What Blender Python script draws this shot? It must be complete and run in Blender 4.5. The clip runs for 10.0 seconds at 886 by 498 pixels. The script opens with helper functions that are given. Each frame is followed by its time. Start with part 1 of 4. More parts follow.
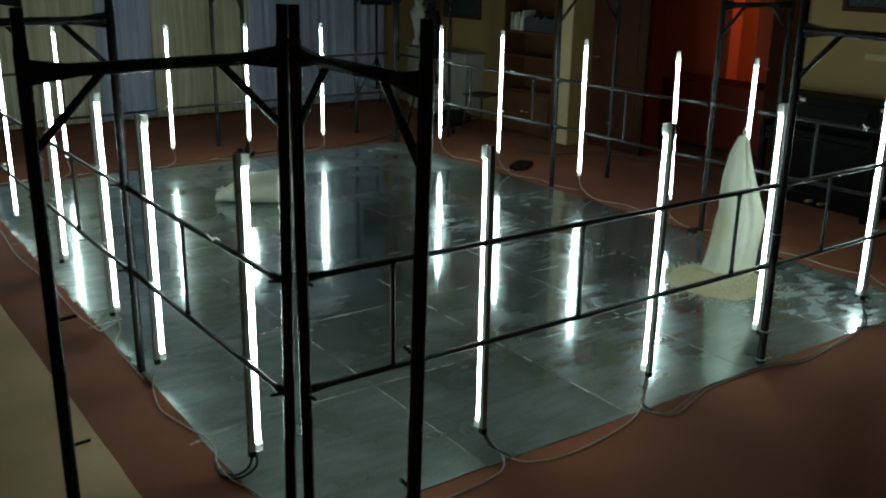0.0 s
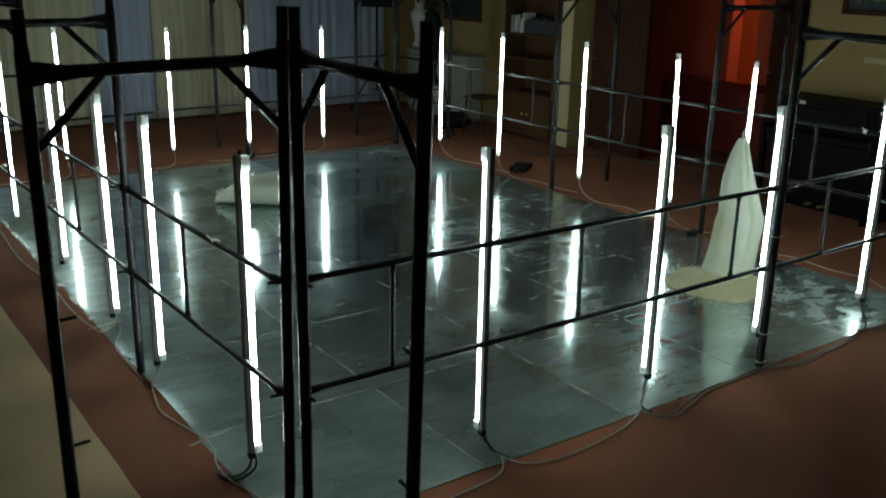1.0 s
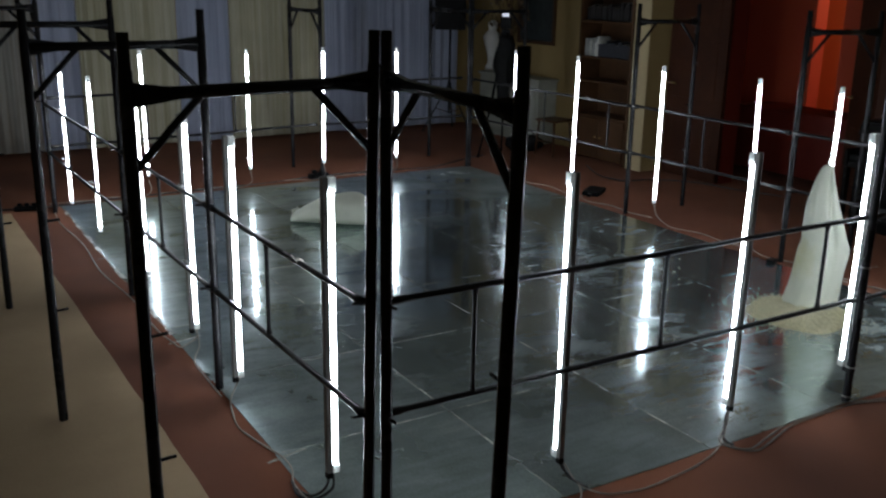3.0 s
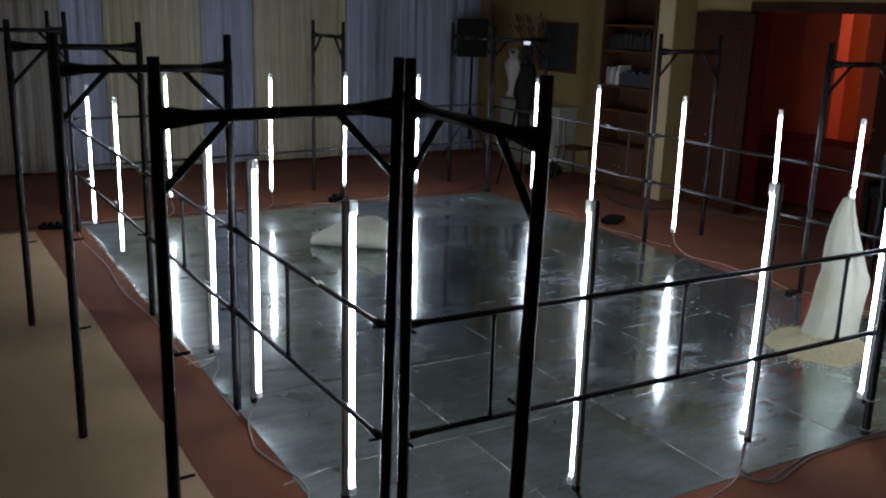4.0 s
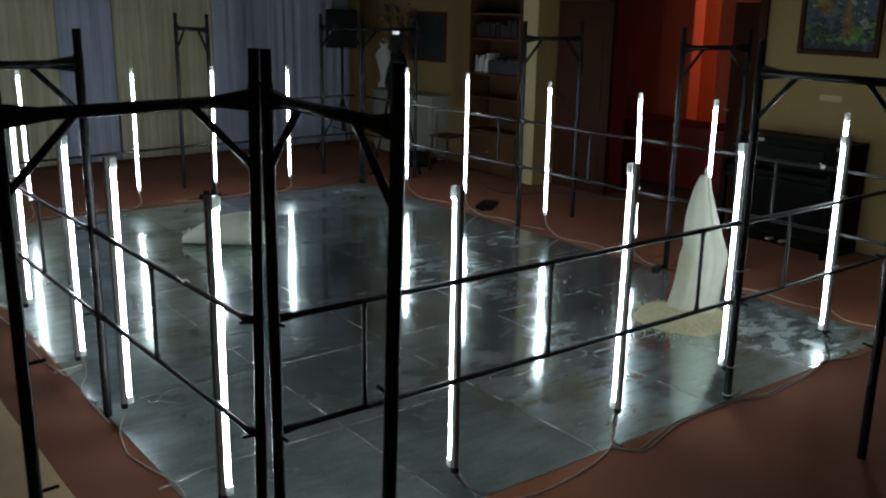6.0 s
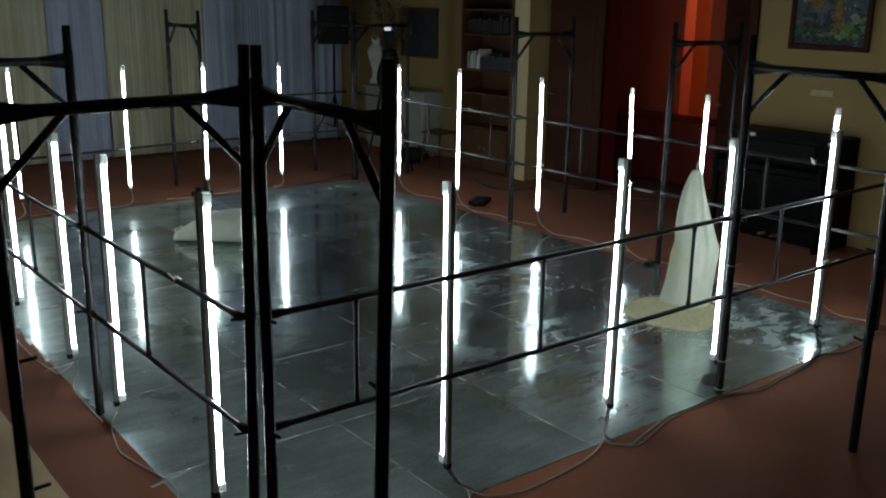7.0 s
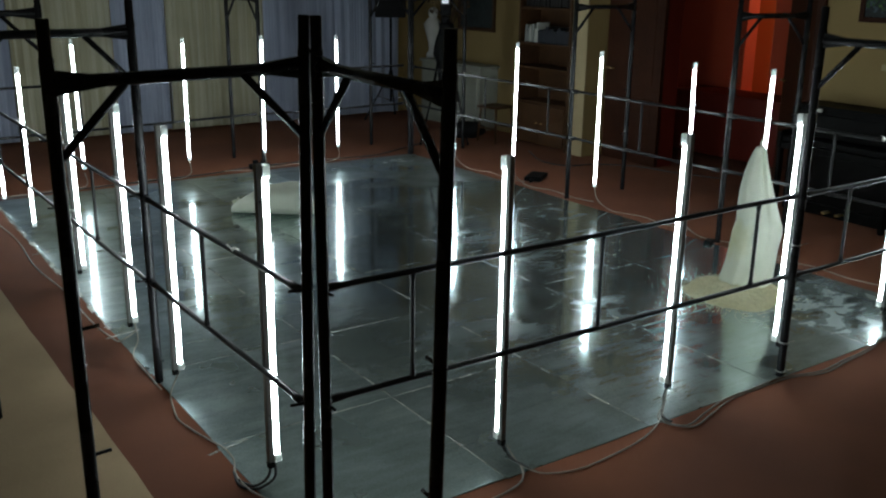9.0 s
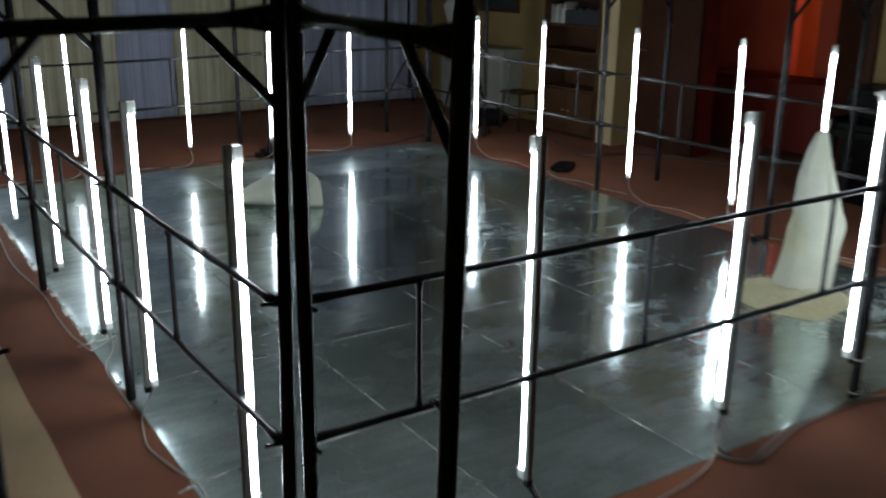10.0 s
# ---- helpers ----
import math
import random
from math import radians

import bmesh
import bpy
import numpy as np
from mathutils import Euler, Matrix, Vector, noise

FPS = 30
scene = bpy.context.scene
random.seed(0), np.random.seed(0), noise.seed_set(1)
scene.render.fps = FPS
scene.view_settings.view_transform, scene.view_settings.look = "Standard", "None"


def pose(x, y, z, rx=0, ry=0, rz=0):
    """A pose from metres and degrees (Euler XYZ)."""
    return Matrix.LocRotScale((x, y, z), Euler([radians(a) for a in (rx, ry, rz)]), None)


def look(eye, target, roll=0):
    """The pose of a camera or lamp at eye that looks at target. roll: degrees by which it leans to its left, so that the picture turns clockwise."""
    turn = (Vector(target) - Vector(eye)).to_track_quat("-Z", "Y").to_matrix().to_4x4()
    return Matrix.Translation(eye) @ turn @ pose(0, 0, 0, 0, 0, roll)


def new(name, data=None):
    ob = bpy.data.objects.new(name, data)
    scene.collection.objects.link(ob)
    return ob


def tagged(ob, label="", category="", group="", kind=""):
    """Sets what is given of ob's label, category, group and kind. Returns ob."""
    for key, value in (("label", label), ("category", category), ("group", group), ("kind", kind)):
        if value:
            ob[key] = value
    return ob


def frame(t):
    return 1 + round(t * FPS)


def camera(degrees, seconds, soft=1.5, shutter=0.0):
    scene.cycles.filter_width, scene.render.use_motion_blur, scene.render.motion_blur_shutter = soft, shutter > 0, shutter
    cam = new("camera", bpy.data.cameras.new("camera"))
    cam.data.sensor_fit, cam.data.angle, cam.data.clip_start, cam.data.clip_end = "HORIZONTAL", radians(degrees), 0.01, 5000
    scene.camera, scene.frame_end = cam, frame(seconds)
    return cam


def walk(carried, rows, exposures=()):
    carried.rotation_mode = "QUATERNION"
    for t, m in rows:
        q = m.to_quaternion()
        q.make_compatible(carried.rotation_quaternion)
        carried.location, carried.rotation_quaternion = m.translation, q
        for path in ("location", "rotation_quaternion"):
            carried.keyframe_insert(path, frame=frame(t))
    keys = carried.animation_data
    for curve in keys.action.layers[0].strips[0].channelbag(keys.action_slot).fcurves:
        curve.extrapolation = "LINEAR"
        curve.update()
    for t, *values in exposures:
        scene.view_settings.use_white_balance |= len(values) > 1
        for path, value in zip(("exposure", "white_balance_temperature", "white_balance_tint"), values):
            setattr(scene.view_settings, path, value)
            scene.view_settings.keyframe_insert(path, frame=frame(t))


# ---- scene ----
cam = camera(51.0, 10.0, soft=2.1, shutter=0.8)
PATH = [
    (0, (-1.31, -2.827, 2.095), (-0.202, -1.273, 1.497), 0.9),
    (0.5, (-1.309, -2.831, 2.095), (-0.202, -1.275, 1.499), 0.8),
    (1, (-1.312, -2.834, 2.096), (-0.203, -1.278, 1.502), 1.0),
    (1.5, (-1.313, -2.826, 2.096), (-0.201, -1.274, 1.503), 0.8),
    (2, (-1.325, -2.801, 2.096), (-0.208, -1.251, 1.506), 0.9),
    (2.5, (-1.348, -2.778, 2.095), (-0.269, -1.197, 1.515), 0.9),
    (3, (-1.367, -2.778, 2.099), (-0.366, -1.137, 1.547), 1.0),
    (4.5, (-1.393, -2.813, 2.107), (-0.41, -1.14, 1.623), 1.8),
    (5, (-1.378, -2.826, 2.108), (-0.305, -1.208, 1.625), 1.5),
    (5.5, (-1.354, -2.836, 2.103), (-0.198, -1.282, 1.604), 1.3),
    (7, (-1.34, -2.847, 2.1), (-0.149, -1.327, 1.579), 0.8),
    (7.5, (-1.338, -2.841, 2.098), (-0.151, -1.321, 1.568), 0.9),
    (8, (-1.335, -2.836, 2.095), (-0.161, -1.309, 1.556), 0.8),
    (8.5, (-1.338, -2.833, 2.097), (-0.203, -1.282, 1.543), 0.6),
    (9, (-1.334, -2.809, 2.086), (-0.243, -1.234, 1.513), 0.7),
    (9.2, (-1.309, -2.752, 2.073), (-0.214, -1.188, 1.48), 0.4),
    (9.5, (-1.221, -2.63, 2.038), (-0.134, -1.078, 1.4), 0.0),
    (9.7, (-1.12, -2.514, 2.014), (-0.04, -0.951, 1.389), 0.3),
    (9.8, (-1.054, -2.435, 1.979), (0.019, -0.864, 1.364), 0.4),
    (9.9, (-1.005, -2.364, 1.962), (0.057, -0.779, 1.36), 0.7),
    (10, (-0.934, -2.269, 1.918), (0.116, -0.673, 1.328), 0.6),
]
walk(cam, [(t, look(eye, target, roll)) for t, eye, target, roll in PATH],
     [(0, 0.34, 6480, 1), (1.5, 0.34, 6470, 0), (2.0, 0.47, 6410, 7), (2.5, 0.36, 6340, 18), (3.0, 0.40, 6260, 24), (4.5, 0.54, 6280, 31), (5.0, 0.19, 6300, 23), (5.5, 0.38, 6310, 21), (7.0, 0.37, 6320, 13), (9.0, 0.49, 6310, 13), (10.0, 0.56, 6310, 20)])

# ---- world and exposure ----
world = bpy.data.worlds.new("night")
scene.world = world
world.use_nodes = True
world.node_tree.nodes["Background"].inputs[0].default_value = (0.10, 0.13, 0.22, 1)
world.node_tree.nodes["Background"].inputs[1].default_value = 0.05
scene.view_settings.exposure = 0.0


# ---- materials ----
def rgb(r, g, b):
    return (r, g, b, 1.0)


def material(name, dark, light, rough=0.6, metal=0.0, big=1.5, fine=60.0, relief=0.15, spread=0.12, depth=0.004, coat=0.0, sheen=0.0, shine=0.5):
    """A surface whose colour wanders between two tones at two scales, with uneven gloss and fine relief."""
    m = bpy.data.materials.new(name)
    m.use_nodes = True
    n, l = m.node_tree.nodes, m.node_tree.links
    b = n["Principled BSDF"]
    pos = n.new("ShaderNodeTexCoord")
    n1, n2 = n.new("ShaderNodeTexNoise"), n.new("ShaderNodeTexNoise")
    n1.inputs["Scale"].default_value, n1.inputs["Detail"].default_value = big, 6
    n2.inputs["Scale"].default_value, n2.inputs["Detail"].default_value = fine, 3
    geo = n.new("ShaderNodeNewGeometry")
    l.new(geo.outputs["Position"], n1.inputs["Vector"])
    l.new(pos.outputs["Object"], n2.inputs["Vector"])
    add = n.new("ShaderNodeMath")
    add.operation = "MULTIPLY_ADD"
    add.inputs[1].default_value = 0.45
    l.new(n2.outputs["Fac"], add.inputs[0])
    half = n.new("ShaderNodeMath")
    half.operation = "MULTIPLY"
    half.inputs[1].default_value = 0.6
    l.new(n1.outputs["Fac"], half.inputs[0])
    l.new(half.outputs[0], add.inputs[2])
    ramp = n.new("ShaderNodeValToRGB")
    ramp.color_ramp.elements[0].position, ramp.color_ramp.elements[0].color = 0.36, rgb(*dark)
    ramp.color_ramp.elements[1].position, ramp.color_ramp.elements[1].color = 0.68, rgb(*light)
    l.new(add.outputs[0], ramp.inputs[0])
    l.new(ramp.outputs[0], b.inputs["Base Color"])
    gl = n.new("ShaderNodeMapRange")
    gl.inputs["To Min"].default_value, gl.inputs["To Max"].default_value = max(rough - spread, 0.03), min(rough + spread, 1)
    l.new(n1.outputs["Fac"], gl.inputs["Value"])
    l.new(gl.outputs[0], b.inputs["Roughness"])
    b.inputs["Metallic"].default_value = metal
    b.inputs["Coat Weight"].default_value = coat
    b.inputs["Sheen Weight"].default_value = sheen
    b.inputs["Specular IOR Level"].default_value = shine
    bump = n.new("ShaderNodeBump")
    bump.inputs["Strength"].default_value, bump.inputs["Distance"].default_value = relief, depth
    l.new(n2.outputs["Fac"], bump.inputs["Height"])
    l.new(bump.outputs[0], b.inputs["Normal"])
    return m


def glowing(name, colour, strength):
    m = bpy.data.materials.new(name)
    m.use_nodes = True
    b = m.node_tree.nodes["Principled BSDF"]
    b.inputs["Base Color"].default_value = (0.8, 0.8, 0.8, 1)
    b.inputs["Emission Color"].default_value = rgb(*colour)
    b.inputs["Emission Strength"].default_value = strength
    return m


def plate_metal():
    """Galvanised sheet: dull mirror with spangle, streaks, and chalky dried patches."""
    m = bpy.data.materials.new("zinc sheet")
    m.use_nodes = True
    n, l = m.node_tree.nodes, m.node_tree.links
    b = n["Principled BSDF"]
    geo, info = n.new("ShaderNodeNewGeometry"), n.new("ShaderNodeObjectInfo")
    cloud, grit, streak = n.new("ShaderNodeTexNoise"), n.new("ShaderNodeTexNoise"), n.new("ShaderNodeTexNoise")
    for node, s, d in ((cloud, 2.2, 7), (grit, 45, 4), (streak, 4.4, 9)):
        node.inputs["Scale"].default_value, node.inputs["Detail"].default_value = s, d
        l.new(geo.outputs["Position"], node.inputs["Vector"])
    streak.inputs["Distortion"].default_value = 1.1
    streak.inputs["Roughness"].default_value = 0.62
    drawn = n.new("ShaderNodeMapping")
    drawn.inputs["Rotation"].default_value = (0, 0, 0.75)
    drawn.inputs["Scale"].default_value = (0.9, 1.5, 1)
    l.new(geo.outputs["Position"], drawn.inputs["Vector"])
    l.new(drawn.outputs[0], streak.inputs["Vector"])
    ramp = n.new("ShaderNodeValToRGB")
    ramp.color_ramp.elements[0].position, ramp.color_ramp.elements[0].color = 0.3, rgb(0.43, 0.53, 0.535)
    ramp.color_ramp.elements[1].position, ramp.color_ramp.elements[1].color = 0.75, rgb(0.58, 0.695, 0.70)
    l.new(cloud.outputs["Fac"], ramp.inputs[0])
    # each sheet a little different
    tone = n.new("ShaderNodeMapRange")
    tone.inputs["To Min"].default_value, tone.inputs["To Max"].default_value = 0.85, 1.1
    l.new(info.outputs["Random"], tone.inputs["Value"])
    tint = n.new("ShaderNodeMix")
    tint.data_type, tint.blend_type = "RGBA", "MULTIPLY"
    tint.inputs["Factor"].default_value = 1
    l.new(ramp.outputs[0], tint.inputs[6])
    l.new(tone.outputs[0], tint.inputs[7])
    # chalky patches round a few spots
    total = None
    for x, y, r, much in ((4.05, 0.45, 0.95, 0.85), (2.75, 1.35, 0.6, 0.42), (3.45, 2.35, 0.85, 0.34), (2.9, 3.2, 0.5, 0.4), (4.1, 3.3, 0.5, 0.5), (4.2, 6.1, 0.5, 0.6)):
        d = n.new("ShaderNodeVectorMath")
        d.operation = "DISTANCE"
        d.inputs[1].default_value = (x, y, 0)
        l.new(geo.outputs["Position"], d.inputs[0])
        near = n.new("ShaderNodeMapRange")
        near.inputs["From Min"].default_value, near.inputs["From Max"].default_value = r, 0.0
        near.inputs["To Max"].default_value = much
        near.interpolation_type = "SMOOTHSTEP"
        l.new(d.outputs["Value"], near.inputs["Value"])
        if total is None:
            total = near.outputs[0]
        else:
            mx = n.new("ShaderNodeMath")
            mx.operation = "MAXIMUM"
            l.new(total, mx.inputs[0])
            l.new(near.outputs[0], mx.inputs[1])
            total = mx.outputs[0]
    dust = n.new("ShaderNodeTexNoise")
    dust.inputs["Scale"].default_value, dust.inputs["Detail"].default_value = 130, 6
    l.new(geo.outputs["Position"], dust.inputs["Vector"])
    lump = n.new("ShaderNodeMapRange")
    lump.inputs["From Min"].default_value, lump.inputs["From Max"].default_value = 0.42, 0.72
    l.new(streak.outputs["Fac"], lump.inputs["Value"])
    chalk = n.new("ShaderNodeMath")
    chalk.operation = "MULTIPLY"
    l.new(lump.outputs[0], chalk.inputs[0])
    l.new(total, chalk.inputs[1])
    mix = n.new("ShaderNodeMix")
    mix.data_type = "RGBA"
    mix.inputs[7].default_value = rgb(0.38, 0.44, 0.43)
    l.new(chalk.outputs[0], mix.inputs["Factor"])
    l.new(tint.outputs[2], mix.inputs[6])
    l.new(mix.outputs[2], b.inputs["Base Color"])
    met = n.new("ShaderNodeMapRange")
    met.inputs["To Min"].default_value, met.inputs["To Max"].default_value = 0.90, 0.0
    l.new(chalk.outputs[0], met.inputs["Value"])
    l.new(met.outputs[0], b.inputs["Metallic"])
    haze = n.new("ShaderNodeBsdfPrincipled")
    for node, lo, hi in ((b, 0.08, 0.135), (haze, 0.24, 0.38)):
        r1 = n.new("ShaderNodeMapRange")
        r1.inputs["From Min"].default_value, r1.inputs["From Max"].default_value = 0.3, 0.7
        r1.inputs["To Min"].default_value, r1.inputs["To Max"].default_value = lo, hi
        l.new(cloud.outputs["Fac"], r1.inputs["Value"])
        r2 = n.new("ShaderNodeMath")
        r2.operation = "MULTIPLY_ADD"
        r2.inputs[1].default_value = 0.55
        l.new(chalk.outputs[0], r2.inputs[0])
        l.new(r1.outputs[0], r2.inputs[2])
        l.new(r2.outputs[0], node.inputs["Roughness"])
    l.new(mix.outputs[2], haze.inputs["Base Color"])
    l.new(met.outputs[0], haze.inputs["Metallic"])
    blend, share = n.new("ShaderNodeMixShader"), n.new("ShaderNodeMapRange")
    share.inputs["From Min"].default_value, share.inputs["From Max"].default_value = 0.3, 0.7
    share.inputs["To Min"].default_value, share.inputs["To Max"].default_value = 0.26, 0.60
    film = n.new("ShaderNodeTexNoise")
    film.inputs["Scale"].default_value, film.inputs["Detail"].default_value = 1.1, 5
    l.new(geo.outputs["Position"], film.inputs["Vector"])
    fleck = n.new("ShaderNodeMath")
    fleck.operation = "MULTIPLY_ADD"
    fleck.inputs[1].default_value = 0.55
    fleck.inputs[2].default_value = -0.27
    l.new(dust.outputs["Fac"], fleck.inputs[0])
    both = n.new("ShaderNodeMath")
    l.new(fleck.outputs[0], both.inputs[0])
    l.new(film.outputs["Fac"], both.inputs[1])
    # arcs left by wiping, and scuffs
    arc, swipe, scuff = n.new("ShaderNodeMapping"), n.new("ShaderNodeTexNoise"), n.new("ShaderNodeMath")
    arc.inputs["Rotation"].default_value = (0, 0, -0.5)
    arc.inputs["Scale"].default_value = (3.0, 15.0, 1)
    swipe.inputs["Scale"].default_value, swipe.inputs["Detail"].default_value, swipe.inputs["Distortion"].default_value = 1.0, 8, 0.8
    scuff.operation = "MULTIPLY_ADD"
    scuff.inputs[1].default_value, scuff.inputs[2].default_value = 0.5, -0.25
    l.new(geo.outputs["Position"], arc.inputs["Vector"])
    l.new(arc.outputs[0], swipe.inputs["Vector"])
    l.new(swipe.outputs["Fac"], scuff.inputs[0])
    marks = n.new("ShaderNodeMath")
    l.new(both.outputs[0], marks.inputs[0])
    l.new(scuff.outputs[0], marks.inputs[1])
    l.new(marks.outputs[0], share.inputs["Value"])
    # the middle has been walked and wiped to a darker polish, the rim is dull
    reach = n.new("ShaderNodeVectorMath")
    reach.operation = "DISTANCE"
    reach.inputs[1].default_value = (3.4, 2.5, 0)
    l.new(geo.outputs["Position"], reach.inputs[0])
    dull = n.new("ShaderNodeMapRange")
    dull.interpolation_type = "SMOOTHSTEP"
    dull.inputs["From Min"].default_value, dull.inputs["From Max"].default_value = 1.5, 3.6
    dull.inputs["To Min"].default_value, dull.inputs["To Max"].default_value = 0.30, 0.88
    ragged = n.new("ShaderNodeMath")
    ragged.operation = "MULTIPLY_ADD"
    ragged.inputs[1].default_value, ragged.inputs[2].default_value = 2.2, -1.1
    l.new(film.outputs["Fac"], ragged.inputs[0])
    edge = n.new("ShaderNodeMath")
    l.new(reach.outputs["Value"], edge.inputs[0])
    l.new(ragged.outputs[0], edge.inputs[1])
    l.new(edge.outputs[0], dull.inputs["Value"])
    worn = n.new("ShaderNodeMath")
    worn.operation = "MULTIPLY"
    sheet = n.new("ShaderNodeMapRange")
    sheet.inputs["To Min"].default_value, sheet.inputs["To Max"].default_value = 0.65, 1.25
    hop = n.new("ShaderNodeMath")
    hop.operation = "FRACT"
    seven = n.new("ShaderNodeMath")
    seven.operation = "MULTIPLY"
    seven.inputs[1].default_value = 7.3
    l.new(info.outputs["Random"], seven.inputs[0])
    l.new(seven.outputs[0], hop.inputs[0])
    l.new(hop.outputs[0], sheet.inputs["Value"])
    own = n.new("ShaderNodeMath")
    own.operation = "MULTIPLY"
    l.new(share.outputs[0], own.inputs[0])
    l.new(sheet.outputs[0], own.inputs[1])
    l.new(own.outputs[0], worn.inputs[0])
    l.new(dull.outputs[0], worn.inputs[1])
    l.new(worn.outputs[0], blend.inputs[0])
    l.new(b.outputs[0], blend.inputs[1])
    l.new(haze.outputs[0], blend.inputs[2])
    l.new(blend.outputs[0], n["Material Output"].inputs["Surface"])
    bump = n.new("ShaderNodeBump")
    bump.inputs["Strength"].default_value, bump.inputs["Distance"].default_value = 0.02, 0.001
    l.new(grit.outputs["Fac"], bump.inputs["Height"])
    bump2 = n.new("ShaderNodeBump")
    bump2.inputs["Strength"].default_value, bump2.inputs["Distance"].default_value = 0.07, 0.004
    l.new(cloud.outputs["Fac"], bump2.inputs["Height"])
    l.new(bump.outputs[0], bump2.inputs["Normal"])
    l.new(bump2.outputs[0], b.inputs["Normal"])
    l.new(bump2.outputs[0], haze.inputs["Normal"])
    return m


def clear(name, tint, rough, crinkle=0.0):
    m = bpy.data.materials.new(name)
    m.use_nodes = True
    n = m.node_tree.nodes
    b = m.node_tree.nodes["Principled BSDF"]
    b.inputs["Base Color"].default_value = rgb(*tint)
    b.inputs["Transmission Weight"].default_value = 0.6
    b.inputs["Roughness"].default_value = rough
    if crinkle:
        wave, bump, pos = n.new("ShaderNodeTexNoise"), n.new("ShaderNodeBump"), n.new("ShaderNodeNewGeometry")
        wave.inputs["Scale"].default_value = 42
        bump.inputs["Strength"].default_value, bump.inputs["Distance"].default_value = crinkle, 0.004
        m.node_tree.links.new(pos.outputs["Position"], wave.inputs["Vector"])
        m.node_tree.links.new(wave.outputs["Fac"], bump.inputs["Height"])
        m.node_tree.links.new(bump.outputs[0], b.inputs["Normal"])
    return m


def tape_film(least=0.20):
    """Crumpled clear tape, milky where it has lifted."""
    m = bpy.data.materials.new("clear tape")
    m.use_nodes = True
    n, l = m.node_tree.nodes, m.node_tree.links
    b = n["Principled BSDF"]
    b.inputs["Base Color"].default_value = rgb(0.78, 0.80, 0.72)
    b.inputs["Roughness"].default_value = 0.16
    geo, lift, crumple, bump = n.new("ShaderNodeNewGeometry"), n.new("ShaderNodeTexNoise"), n.new("ShaderNodeTexNoise"), n.new("ShaderNodeBump")
    lift.inputs["Scale"].default_value, lift.inputs["Detail"].default_value = 5.2, 8
    crumple.inputs["Scale"].default_value, crumple.inputs["Detail"].default_value = 30, 3
    for node in (lift, crumple):
        l.new(geo.outputs["Position"], node.inputs["Vector"])
    seen = n.new("ShaderNodeMapRange")
    seen.inputs["From Min"].default_value, seen.inputs["From Max"].default_value = 0.48, 0.62
    seen.inputs["To Min"].default_value, seen.inputs["To Max"].default_value = least, 0.80
    l.new(lift.outputs["Fac"], seen.inputs["Value"])
    l.new(seen.outputs[0], b.inputs["Alpha"])
    bump.inputs["Strength"].default_value, bump.inputs["Distance"].default_value = 1.0, 0.016
    l.new(crumple.outputs["Fac"], bump.inputs["Height"])
    l.new(bump.outputs[0], b.inputs["Normal"])
    return m


def curtain_cloth(name, dark, light, warm):
    """Hanging cloth with faded vertical streaks."""
    m = material(name, dark, light, 0.9, big=2, fine=240, relief=0.2, sheen=0.15)
    n, l = m.node_tree.nodes, m.node_tree.links
    b = n["Principled BSDF"]
    geo, stretch, run = n.new("ShaderNodeNewGeometry"), n.new("ShaderNodeMapping"), n.new("ShaderNodeTexNoise")
    stretch.inputs["Scale"].default_value = (13.0, 13.0, 0.30)
    run.inputs["Scale"].default_value, run.inputs["Detail"].default_value = 1.0, 6
    l.new(geo.outputs["Position"], stretch.inputs["Vector"])
    l.new(stretch.outputs[0], run.inputs["Vector"])
    band = n.new("ShaderNodeMapRange")
    band.inputs["From Min"].default_value, band.inputs["From Max"].default_value = 0.38, 0.66
    l.new(run.outputs["Fac"], band.inputs["Value"])
    mix = n.new("ShaderNodeMix")
    mix.data_type, mix.blend_type = "RGBA", "MULTIPLY"
    mix.inputs[7].default_value = rgb(*warm)
    l.new(band.outputs[0], mix.inputs["Factor"])
    l.new(b.inputs["Base Color"].links[0].from_socket, mix.inputs[6])
    l.new(mix.outputs[2], b.inputs["Base Color"])
    return m


CARPET = material("terracotta carpet", (0.130, 0.038, 0.015), (0.226, 0.073, 0.029), 0.95, big=1.1, fine=220, relief=0.4, depth=0.004, spread=0.04)
BEIGE = material("beige carpet", (0.40, 0.28, 0.155), (0.56, 0.405, 0.235), 0.93, big=1.3, fine=200, relief=0.35, spread=0.05)
ZINC = plate_metal()
STEEL = material("black scaffold paint", (0.007, 0.007, 0.008), (0.017, 0.017, 0.018), 0.26, big=5, fine=120, relief=0.06, spread=0.08, depth=0.001, shine=0.18)
RAIL = material("worn rail steel", (0.007, 0.007, 0.008), (0.020, 0.020, 0.020), 0.36, metal=0.06, big=3, fine=60, relief=0.03, spread=0.08, depth=0.001, shine=0.16)
BATTEN = material("grey lamp batten", (0.17, 0.17, 0.16), (0.26, 0.257, 0.24), 0.42, big=8, fine=90)
TUBE = glowing("lit tube", (0.86, 1.0, 0.99), 22.0)
CAP = clear("frosted lamp cap", (0.60, 0.62, 0.60), 0.3)
CABLE = material("grey cable", (0.28, 0.255, 0.215), (0.39, 0.36, 0.305), 0.55, big=6, fine=80)
THINCABLE = material("brown-grey cable", (0.12, 0.108, 0.09), (0.20, 0.18, 0.152), 0.36, big=6, fine=80)
DARKCABLE = material("dark cable", (0.02, 0.02, 0.02), (0.05, 0.05, 0.05), 0.5, big=6, fine=80)
TAPE = tape_film()
NEWTAPE = tape_film(0.36)
